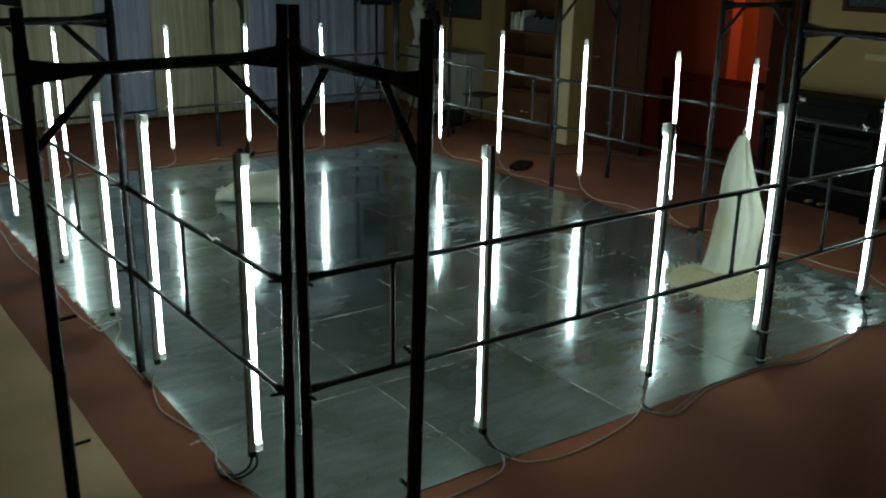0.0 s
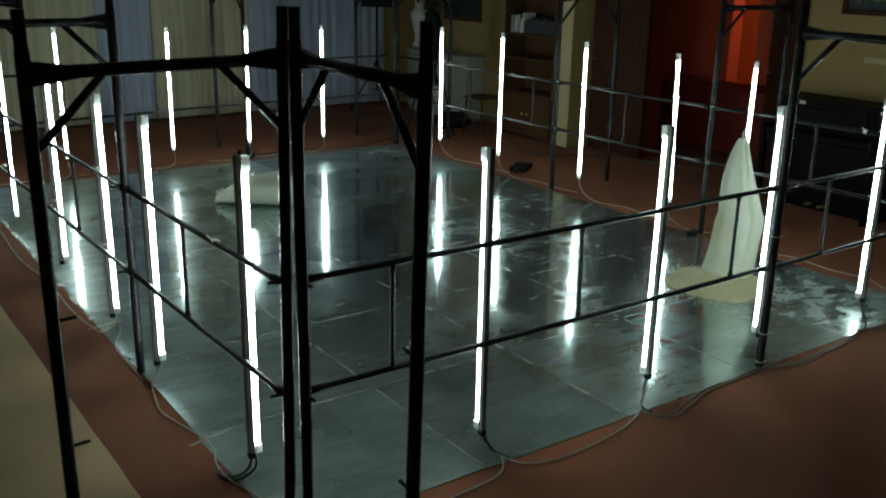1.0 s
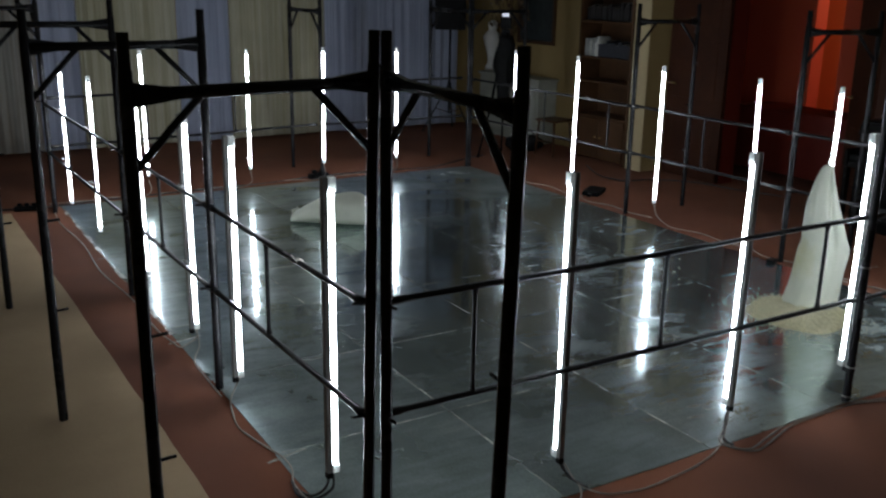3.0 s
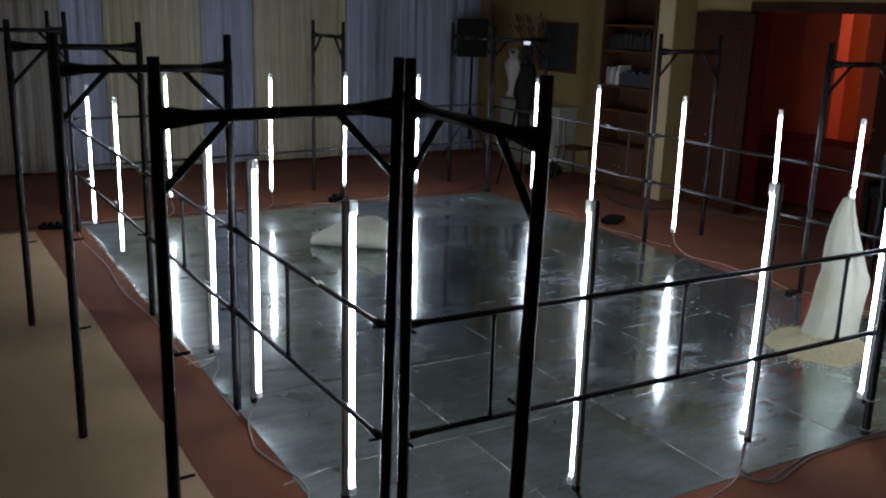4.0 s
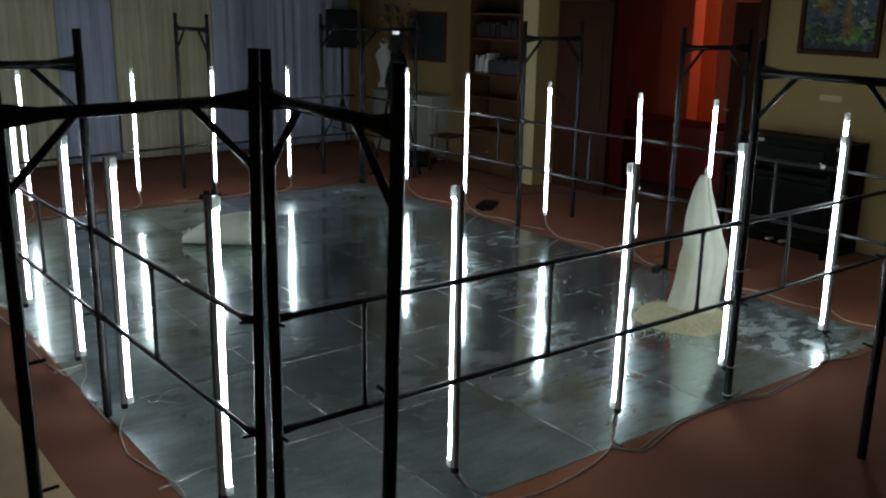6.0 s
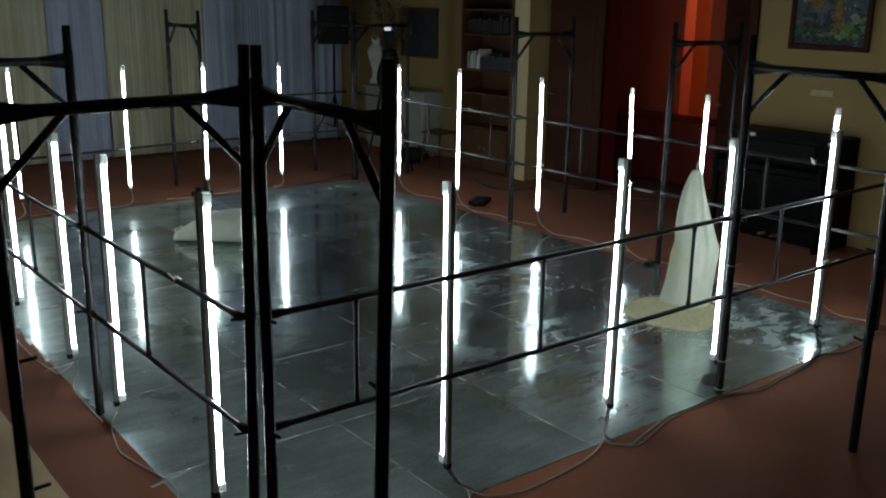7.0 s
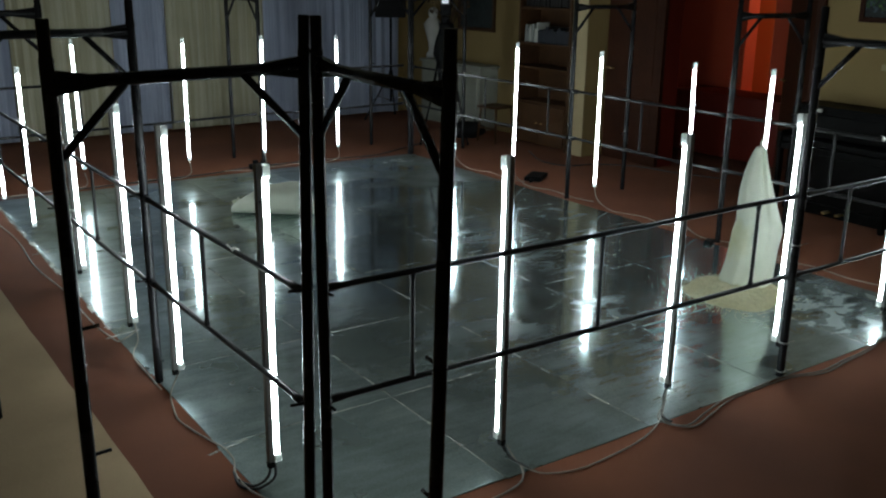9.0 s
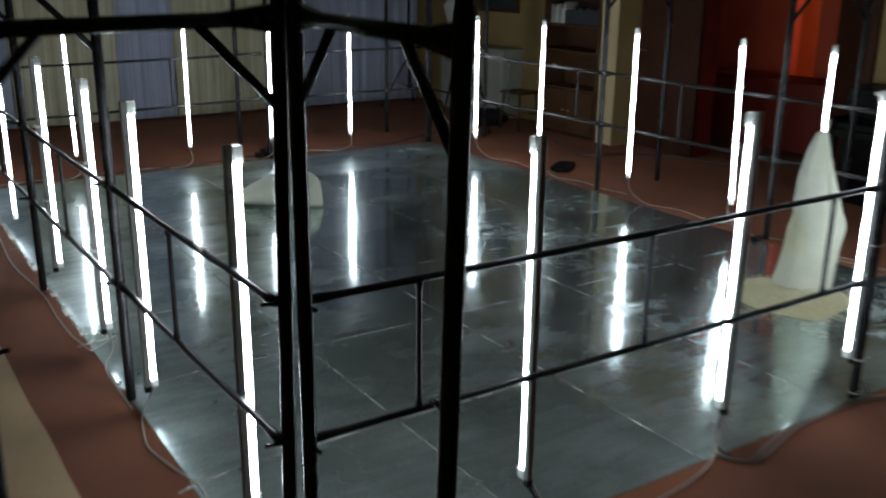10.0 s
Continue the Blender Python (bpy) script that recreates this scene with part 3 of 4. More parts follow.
LEFT = [(0.068, 0.405, 0.132, 1.250), (0.06, 1.55, 0.118, 1.255), (0.06, 2.31, 0.128, 1.252), (0.06, 3.43, 0.138, 1.245), (0.05, 4.90, 0.10, 1.255), (0.03, 6.02, 0.10, 1.26)]
for k, (x, y, z, L) in enumerate(LEFT):
    put(tube_lamp(L, k < 4, (-1, 0)), x, y, z, 0.6 * math.sin(k * 2.1))
for k, (x, y, z, L) in enumerate([(0.957, 0.06, 0.132, 1.252), (2.004, 0.06, 0.133, 1.248), (2.868, 0.05, 0.165, 1.245), (3.893, 0.06, 0.16, 1.215)]):
    put(tube_lamp(L, True, (0, -1)), x, y, z, 0, 0.5 * math.sin(k * 1.7))
for k, (x, y, z, L) in enumerate([(3.535, 6.30, 0.195, 1.215), (2.655, 6.30, 0.215, 1.215), (1.83, 6.30, 0.215, 1.215), (0.80, 6.30, 0.235, 1.215)]):
    put(tube_lamp(L, False, (0, 1)), x, y, z, 0, 0.6 * math.sin(k * 1.3))
# battens of the last two: unseen behind the tubes, added to shade the east wall
for k, (x, y, z, L) in enumerate([(4.50, 5.41, 0.205, 1.212), (4.50, 4.387, 0.22, 1.212), (4.50, 3.204, 0.22, 1.212), (4.50, 2.126, 0.23, 1.195), (4.50, 1.446, 0.22, 1.212), (4.50, 0.40, 0.22, 1.216)]):
    put(tube_lamp(L, k > 3, (0.80, 0.60), False), x, y, z, -2.0 if k == 3 else 0.5 * math.sin(k * 1.9))


# ---- cables ----
def cable(name, pts, r, mat, label):
    return solid(name, ring_tube(bmesh.new(), smooth_path(pts), r, 8), mat, label, "cable", "lamp cables")


# ---- sacks and grain ----
def stained_sack():
    """The sack cloth with a yellowish stain where it has lain damp."""
    m = SACK.copy()
    m.name = "stained white sack"
    n, l = m.node_tree.nodes, m.node_tree.links
    b = n["Principled BSDF"]
    pos, far, near, rough, mix = n.new("ShaderNodeTexCoord"), n.new("ShaderNodeVectorMath"), n.new("ShaderNodeMapRange"), n.new("ShaderNodeTexNoise"), n.new("ShaderNodeMix")
    far.operation = "DISTANCE"
    far.inputs[1].default_value = (-0.175, -0.02, 0.36)
    rough.inputs["Scale"].default_value = 11
    wob = n.new("ShaderNodeMath")
    wob.operation = "MULTIPLY_ADD"
    wob.inputs[1].default_value = 0.16
    l.new(pos.outputs["Object"], far.inputs[0])
    l.new(pos.outputs["Object"], rough.inputs["Vector"])
    l.new(rough.outputs["Fac"], wob.inputs[0])
    l.new(far.outputs["Value"], wob.inputs[2])
    near.inputs["From Min"].default_value, near.inputs["From Max"].default_value = 0.27, 0.09
    near.inputs["To Max"].default_value = 0.9
    l.new(wob.outputs[0], near.inputs["Value"])
    mix.data_type = "RGBA"
    mix.inputs[7].default_value = rgb(0.66, 0.64, 0.28)
    l.new(near.outputs[0], mix.inputs["Factor"])
    l.new(b.inputs["Base Color"].links[0].from_socket, mix.inputs[6])
    l.new(mix.outputs[2], b.inputs["Base Color"])
    return m


def standing_sack():
    bm = bmesh.new()
    rings, seg = [], 56
    prof = [(0.0, 0.182, 0.16, -0.004), (0.05, 0.178, 0.155, 0.002), (0.14, 0.168, 0.15, 0.018), (0.24, 0.162, 0.145, 0.03), (0.33, 0.161, 0.14, 0.036), (0.40, 0.163, 0.135, 0.038), (0.45, 0.156, 0.13, 0.038), (0.48, 0.150, 0.125, 0.034), (0.52, 0.144, 0.118, 0.029), (0.60, 0.129, 0.105, 0.019), (0.68, 0.112, 0.090, 0.008), (0.76, 0.095, 0.076, 0.001), (0.83, 0.077, 0.062, -0.002), (0.89, 0.060, 0.048, 0.0), (0.94, 0.045, 0.034, 0.004), (0.968, 0.037, 0.022, 0.006), (0.982, 0.028, 0.012, 0.008)]
    for h, a, b, off in prof:
        row = []
        for k in range(seg):
            t = 2 * math.pi * k / seg
            crease = 1 + 0.02 * math.sin(3 * t + h * 4) * (1 - h) + 0.05 * noise.noise((math.cos(t) * 2.2, math.sin(t) * 2.2, h * 6)) + 0.05 * noise.noise((math.cos(t) * 5, math.sin(t) * 5, h * 13)) + 0.03 * abs(noise.noise((math.cos(t) * 6 + h * 9, math.sin(t) * 6, h * 5)))
            # long vertical crease on the near side, and nicks where the cloth folds in at mid height
            gap = (t - 4.85 - 0.25 * h + math.pi) % (2 * math.pi) - math.pi
            fold = (0.016 + 0.022 * h) * math.exp(-(gap / 0.13) ** 2) * min(1.0, h / 0.3) * (h < 0.95)
            nick = 1 - 0.15 * math.exp(-((h - 0.46) / 0.025) ** 2) * max(0.0, -math.cos(t)) ** 3 + 0.10 * math.exp(-((h - 0.42) / 0.035) ** 2) * max(0.0, math.cos(t)) ** 3
            row.append(bm.verts.new((a * math.cos(t) * crease * nick + off, b * math.sin(t) * crease * nick + fold, h)))
        rings.append(row)
    for p, q in zip(rings, rings[1:]):
        for k in range(seg):
            bm.faces.new((p[k], p[(k + 1) % seg], q[(k + 1) % seg], q[k])).smooth = True
    bm.faces.new(rings[-1])
    bm.faces.new(rings[0][::-1])
    sack = thing("standing_sack", "tall white woven sack standing upturned in spilled grain", "sack", at=(3.925, 1.06, 0.004), turn=-36)
    body = part("sack_body", bm, stained_sack(), sack)
    s = body.modifiers.new("soft", "SUBSURF")
    s.levels = s.render_levels = 1
    loop = [(0.010, 0, 0.975), (0.004, 0, 1.005), (0.024, 0.0, 1.05), (0.038, 0, 1.035), (0.026, 0, 0.975)]
    part("tie", ring_tube(bmesh.new(), smooth_path(loop), 0.005, 6), SACK, sack, "twisted tie at the tip")
    return sack


standing_sack()


def lying_sack():
    bm = bmesh.new()
    seg, rings = 32, []
    n = 18
    for i in range(n + 1):
        u = i / n
        x = -0.36 + 0.72 * u
        rise, fall = min(1.0, u / 0.68), max(0.0, (u - 0.72) / 0.28)
        full = math.sin(rise * math.pi / 2) ** 1.0 * math.sqrt(max(0.0, 1 - fall ** 2.4))
        wy, hz = 0.13 + 0.09 * full - 0.11 * fall ** 3, 0.040 + 0.098 * full
        row = []
        for k in range(seg):
            t = 2 * math.pi * k / seg
            c, s_ = math.cos(t), math.sin(t)
            zz = hz + hz * (abs(s_) ** 0.75 * (1 if s_ > 0 else -1))
            w = 1 + 0.05 * noise.noise((x * 6, c * 2, s_ * 2))
            row.append(bm.verts.new((x, wy * c * w, max(zz * w, 0.0))))
        rings.append(row)
    for p, q in zip(rings, rings[1:]):
        for k in range(seg):
            bm.faces.new((p[k], p[(k + 1) % seg], q[(k + 1) % seg], q[k])).smooth = True
    bm.faces.new(rings[0][::-1])
    bm.faces.new(rings[-1])
    sack = thing("lying_sack", "full white woven sack lying on the metal sheets", "sack", at=(2.01, 4.66, 0.004), turn=-40)
    part("sack_body", bm, SACK, sack)
    # gathered mouth: a crumpled flap standing up at the thin end
    flap, rows_ = bmesh.new(), []
    for i in range(7):
        row = []
        for k in range(15):
            v = -1 + 2 * k / 14
            lift = i / 6
            px = -0.325 - 0.040 * lift + 0.022 * noise.noise((v * 3, lift * 2, 7))
            pz = 0.050 + 0.070 * lift * (0.75 + 0.5 * noise.noise((v * 2.4, 1.5, 3))) + 0.012 * noise.noise((v * 8, lift * 4, 1))
            row.append(flap.verts.new((px, v * (0.115 - 0.035 * lift), pz)))
        rows_.append(row)
    for p, q in zip(rows_, rows_[1:]):
        for k in range(14):
            flap.faces.new((p[k], p[k + 1], q[k + 1], q[k])).smooth = True
    mouth = part("mouth", flap, SACK, sack, "crumpled open mouth")
    th = mouth.modifiers.new("cloth", "SOLIDIFY")
    th.thickness = 0.006
    return sack


lying_sack()

rnd = random.Random(5)
gbm = bmesh.new()
n_r, n_a = 14, 48
g_rows = []
for i in range(n_r + 1):
    u = i / n_r
    row = []
    for k in range(n_a):
        t = 2 * math.pi * k / n_a
        reach = 0.365 + 0.09 * noise.noise((math.cos(t) * 1.5, math.sin(t) * 1.5, 4))
        h = 0.055 * (1 - u) ** 1.3 * (1 + 0.5 * noise.noise((math.cos(t) * u * 5, math.sin(t) * u * 5, 1)))
        row.append(gbm.verts.new((math.cos(t) * u * reach * 0.9, math.sin(t) * u * reach, max(h, 0.0))))
    g_rows.append(row)
for p, q in zip(g_rows[1:], g_rows[2:]):
    for k in range(n_a):
        gbm.faces.new((p[k], q[k], q[(k + 1) % n_a], p[(k + 1) % n_a])).smooth = True
heap = solid("grain_heap", gbm, GRAIN, "low heap of pale grain spilled round the sack", "grain", kind="stuff")
heap.location = (3.71, 0.985, 0.005)
verts, faces = [], []
for _ in range(2600):
    a, d = rnd.uniform(0, 6.28), abs(rnd.gauss(0.28, 0.085))
    far = rnd.random() < 0.03
    d = d * (2.2 if far else 1)
    x, y = 3.71 + 0.95 * d * math.cos(a), 0.985 + d * math.sin(a)
    if rnd.random() < 0.03:
        x, y, d = rnd.uniform(1.6, 4.4), rnd.uniform(0.3, 4.6), 1.0
    z = 0.006 + max(0.05 * (1 - d / 0.42) ** 1.2 if d < 0.42 else 0, 0)
    s, b = rnd.uniform(0.004, 0.0075) * (0.6 if d > 0.5 else 1), len(verts)
    sp = rnd.uniform(0, 3)
    cx, sx = math.cos(sp) * s, math.sin(sp) * s
    verts += [(x + cx, y + sx, z + 0.002), (x - cx, y - sx, z + 0.002), (x - sx * 0.6, y + cx * 0.6, z + 0.002), (x + sx * 0.6, y - cx * 0.6, z + 0.002), (x, y, z + 0.006), (x, y, z - 0.001)]
    for f in ((0, 2, 4), (2, 1, 4), (1, 3, 4), (3, 0, 4), (2, 0, 5), (1, 2, 5), (3, 1, 5), (0, 3, 5)):
        faces.append(tuple(b + q for q in f))
gm = bpy.data.meshes.new("grain")
gm.from_pydata(verts, [], faces)
gm.materials.append(GRAIN)
tagged(new("loose_grain", gm), "scattered single grains on the metal sheets", "grain", kind="stuff")


# ---- furniture along the wall ----
def bookcase():
    b = thing("bookcase", "tall walnut bookcase with open shelves and a closed base", "bookcase", at=(6.15, 5.45, 0))
    y1, z1, d = 0.95, 2.75, 0.34
    for lo, hi in (((0, 0, 0), (d, 0.03, z1)), ((0, y1 - 0.03, 0), (d, y1, z1))):
        part("side", box(lo, hi, 0.003), WOOD, b)
    part("back", box((d - 0.012, 0.03, 0), (d, y1 - 0.03, z1)), WOOD, b)
    for z in (0.53, 0.95, 1.235, 1.66, 1.96, 2.28, z1 - 0.03):
        part("shelf", box((0.004, 0.03, z), (d - 0.012, y1 - 0.03, z + 0.025), 0.002), WOOD, b)
    for k in range(2):
        y = 0.035 + k * 0.44
        dr = part("cabinet_door", box((-0.018, y, 0.04), (0.002, y + 0.435, 0.525), 0.004), WOOD, b)
        part("knob", bar((-0.04, y + (0.39 if k == 0 else 0.045), 0.3), (-0.018, y + (0.39 if k == 0 else 0.045), 0.3), 0.011), BRASS, dr)
    return b


bookcase()
rnd = random.Random(11)


def book(y, w, h, z, mat, label, lean=0):
    ob = thing("book", label, "book", "books on the shelf", at=(6.20, y, z))
    ob.matrix_world = pose(6.20, y, z, lean, 0, 0)
    part("cover", box((0, -w, 0), (0.19, 0, h), 0.002), mat, ob)
    part("pages", box((0.006, -w + 0.003, h - 0.001), (0.187, -0.003, h + 0.0015)), PAPER, ob)


CREAMPAPER = material("cream book cloth", (0.36, 0.33, 0.25), (0.48, 0.45, 0.35), 0.8, big=9, fine=60)
GREYPAPER = material("grey book cloth", (0.22, 0.23, 0.22), (0.32, 0.33, 0.31), 0.8, big=9, fine=60)
y = 6.34
while y > 6.10:
    w = rnd.uniform(0.022, 0.045)
    book(y, w, rnd.uniform(0.15, 0.25), 1.262, rnd.choice((PAPER, PAPER, CREAMPAPER, GREYPAPER)), "pale bound book standing on a shelf", rnd.choice((0, 2, 5)))
    y -= w + rnd.uniform(0.004, 0.014)
while y > 5.53:
    w = rnd.uniform(0.025, 0.05)
    book(y, w, rnd.uniform(0.14, 0.20), 1.262, DARKBOOK, "dark bound book standing on a shelf")
    y -= w + 0.002
for z, y_from, y_to in ((1.687, 6.33, 5.56), (2.307, 6.33, 5.60)):
    y = y_from
    while y > y_to:
        w = rnd.uniform(0.03, 0.06)
        book(y, w, rnd.uniform(0.15, 0.22), z, DIMBOOK, "dark brown book standing on a shelf", rnd.choice((0, 0, 4)))
        y -= w + rnd.uniform(0.002, 0.02)


def console():
    c = thing("console_table", "pale painted wall cabinet with a marble top", "console", at=(6.17, 7.2, 0))
    part("body", box((0.02, 0.03, 0.06), (0.32, 1.45, 0.84), 0.006), STONE, c)
    part("top", box((0, 0, 0.84), (0.325, 1.48, 0.875), 0.006), STONE, c)
    part("plinth", box((0.04, 0.05, 0), (0.32, 1.43, 0.06)), STONE, c)
    for k in range(3):
        part("front_panel", box((0.008, 0.08 + k * 0.46, 0.13), (0.022, 0.48 + k * 0.46, 0.79), 0.004), STONE, c)
    return c


console()
# white plaster figure, kept to a plain shape
fb = bmesh.new()
prof = [(0.0, 0.085), (0.05, 0.09), (0.09, 0.06), (0.2, 0.065), (0.34, 0.095), (0.44, 0.115), (0.50, 0.075), (0.53, 0.045), (0.57, 0.062), (0.62, 0.06), (0.66, 0.02)]
ring_tube(fb, [(0.012 * math.sin(h * 9), 0.012 * math.sin(h * 7), h) for h, r in prof], 0.1, 20, radii=[r for h, r in prof])
fig = solid("plaster_figure", fb, PLASTER, "white plaster figure standing on the console", "figure")
fig.scale = (1.15, 1.15, 1.08)
fig.location = (6.375, 8.63, 0.876)


def vase():
    v = thing("twig_vase", "dark vase with a bunch of dry twigs", "vase", at=(6.34, 8.22, 0.876))
    prof = [(0, 0.05), (0.06, 0.085), (0.18, 0.09), (0.3, 0.05), (0.36, 0.055)]
    part("vase", ring_tube(bmesh.new(), [(0, 0, h) for h, r in prof], 0.1, 20, radii=[r for h, r in prof]), BLACK, v)
    r = random.Random(2)
    bm = bmesh.new()
    for _ in range(26):
        a, s = r.uniform(0, 6.28), r.uniform(0.05, 0.42)
        top = Vector((math.cos(a) * s * 0.5, math.sin(a) * s, r.uniform(0.72, 1.20)))
        pts = smooth_path([(0, 0, 0.3), top * 0.5 + Vector((0, 0, 0.2)), top], 4)
        ring_tube(bm, pts, 0.0045, 5)
        for _ in range(5):
            c = top + Vector((r.gauss(0, 0.03), r.gauss(0, 0.03), r.gauss(-0.03, 0.04)))
            bmesh.ops.create_icosphere(bm, subdivisions=1, radius=r.uniform(0.012, 0.028), matrix=Matrix.Translation(c))
    part("dry_bouquet", bm, STRAW, v, "dry brown twigs with buds")


vase()


def framed(name, label, y0, y1, z0, z1, strips, frame_mat, back):
    p = thing(name, label, "painting", at=(X_WALL, (y0 + y1) / 2, (z0 + z1) / 2))
    w, h, f = (y1 - y0) / 2, (z1 - z0) / 2, 0.045
    for lo, hi in (((-0.035, -w, -h), (-0.002, -w + f, h)), ((-0.035, w - f, -h), (-0.002, w, h)), ((-0.035, -w + f, -h), (-0.002, w - f, -h + f)), ((-0.035, -w + f, h - f), (-0.002, w - f, h))):
        part("frame_bar", box(lo, hi, 0.005), frame_mat, p)
    part("canvas", box((-0.016, -w + f, -h + f), (-0.004, w - f, h - f)), back, p)
    for k, (a0, a1, c0, c1, m) in enumerate(strips):
        bm = bmesh.new()
        r = random.Random(k)
        seg = 18
        cy, cz = (a0 + a1) / 2, (c0 + c1) / 2
        pts = []
        for i in range(seg):
            t = 2 * math.pi * i / seg
            q = 1 + r.uniform(-0.14, 0.14)
            e = lambda v: math.copysign(abs(v) ** 0.6, v)
            py = (cy + (a1 - a0) / 2 * e(math.cos(t)) * q) * (w - f) * 2 - (w - f)
            pz = (cz + (c1 - c0) / 2 * e(math.sin(t)) * q) * (h - f) * 2 - (h - f)
            py, pz = max(-w + f, min(w - f, py)), max(-h + f, min(h - f, pz))
            pts.append(bm.verts.new((-0.0166 - 0.0006 * k, py, pz)))
        bm.faces.new(pts)
        part("paint_patch", bm, m, p)
    return p


def strokes(parent, name, mat, w, h, spots, seed, size=0.035, lift=0.0):
    """Short uneven dabs of one colour round the given places of a canvas, each lying just over the canvas."""
    r = random.Random(seed)
    bm = bmesh.new()
    for cy, cz, sy, sz, count in spots:
        for _ in range(count):
            py, pz = (max(-0.94, min(0.94, 2 * v - 1)) * half for v, half in ((r.gauss(cy, sy), w), (r.gauss(cz, sz), h)))
            long, thin, turn = size * r.uniform(0.5, 1.2), size * r.uniform(0.2, 0.5), r.uniform(-0.9, 0.9)
            ring = []
            for k in range(7):
                t = 2 * math.pi * k / 7
                u, v = long * math.cos(t) * r.uniform(0.7, 1.1), thin * math.sin(t) * r.uniform(0.7, 1.1)
                y2 = max(-w, min(w, py + u * math.cos(turn) - v * math.sin(turn)))
                z2 = max(-h, min(h, pz + u * math.sin(turn) + v * math.cos(turn)))
                ring.append(bm.verts.new((-0.0166 - lift - r.uniform(0, 0.0003), y2, z2)))
            bm.faces.new(ring)
    tagged(part(name, bm, mat, parent), kind="stuff")


P = PAINTING
scape = framed("landscape_painting", "framed colourful landscape painting in a dark wooden frame", 1.30, 2.06, 1.70, 2.25, [], REDWOOD, P["blue"])
for k, (shade, dab, spots) in enumerate((
        ("dark", 0.05, [(0.5, 0.08, 0.3, 0.07, 60), (0.75, 0.3, 0.12, 0.1, 20), (0.5, 0.5, 0.3, 0.2, 8)]),
        ("green", 0.045, [(0.16, 0.30, 0.09, 0.07, 34), (0.85, 0.28, 0.10, 0.07, 14), (0.55, 0.2, 0.25, 0.06, 14)]),
        ("lime", 0.035, [(0.16, 0.38, 0.10, 0.07, 34), (0.62, 0.24, 0.14, 0.04, 12), (0.3, 0.2, 0.1, 0.04, 10)]),
        ("white", 0.03, [(0.14, 0.52, 0.05, 0.03, 9), (0.6, 0.86, 0.25, 0.07, 12), (0.3, 0.75, 0.12, 0.08, 8)]),
        ("yellow", 0.038, [(0.72, 0.80, 0.06, 0.08, 44), (0.39, 0.62, 0.026, 0.13, 56), (0.39, 0.36, 0.04, 0.05, 16), (0.85, 0.42, 0.08, 0.05, 6)]),
        ("dark", 0.035, [(0.68, 0.34, 0.09, 0.10, 22), (0.5, 0.07, 0.3, 0.06, 40), (0.52, 0.40, 0.02, 0.10, 16), (0.72, 0.5, 0.008, 0.1, 8), (0.10, 0.38, 0.02, 0.03, 5)]))):
    strokes(scape, "paint_layer", P[shade], 0.335, 0.23, spots, k + 40, dab, 0.0004 * k)
framed("dark_painting", "small dark painting in a dark wooden frame", 7.32, 8.16, 1.305, 1.97, [(0.1, 0.9, 0.1, 0.9, P["dark"])], WOOD, P["dark"])
sign = thing("wall_plate", "small ivory switch plate on the ochre wall", "switch plate", at=(X_WALL, 1.69, 1.325))
part("plate", box((-0.010, -0.105, -0.026), (-0.001, 0.105, 0.026), 0.003), PALEOCHRE, sign)
for k in (-1, 0, 1):
    part("switch", box((-0.014, k * 0.066 - 0.02, -0.018), (-0.010, k * 0.066 + 0.02, 0.018), 0.002), PALEOCHRE, sign)


def piano():
    p = thing("upright_piano", "black lacquered upright piano against the ochre wall", "piano", at=(5.93, 1.27, 0))
    w, hgt = 1.10, 0.965
    part("case", box((0.22, 0.03, 0.10), (0.55, w - 0.03, hgt - 0.02), 0.006), BLACKWOOD, p)
    part("lid", box((0.20, 0, hgt - 0.02), (0.56, w, hgt + 0.012), 0.008), BLACKWOOD, p)
    for y in (0, w - 0.045):
        part("side", box((0.19, y, 0), (0.55, y + 0.045, hgt - 0.02), 0.006), BLACKWOOD, p)
        part("key_arm", box((0.0, y, 0.58), (0.20, y + 0.045, 0.74), 0.02), BLACKWOOD, p)
        part("leg", box((0.02, y + 0.003, 0), (0.075, y + 0.042, 0.58), 0.006), BLACKWOOD, p)
    part("key_bed", box((0.01, 0.045, 0.58), (0.22, w - 0.045, 0.64), 0.005), BLACKWOOD, p)
    part("fall_board", box((0.015, 0.045, 0.642), (0.22, w - 0.045, 0.70), 0.012), BLACKWOOD, p)
    part("music_desk", box((0.205, 0.2, 0.72), (0.222, w - 0.2, 0.90), 0.004), BLACKWOOD, p)
    for y in (0.06, 0.83):
        part("lid_hinge", box((0.190, y - 0.028, 0.925), (0.2, y + 0.028, 0.952), 0.003), IVORY, p, "small pale hinge plate")
    part("plinth", box((0.2, 0.05, 0), (0.5, w - 0.05, 0.1), 0.004), BLACKWOOD, p)
    for y in (0.47, 0.6):
        part("pedal", box((0.12, y, 0.045), (0.21, y + 0.04, 0.06), 0.005), BRASS, p, "brass pedal")


piano()


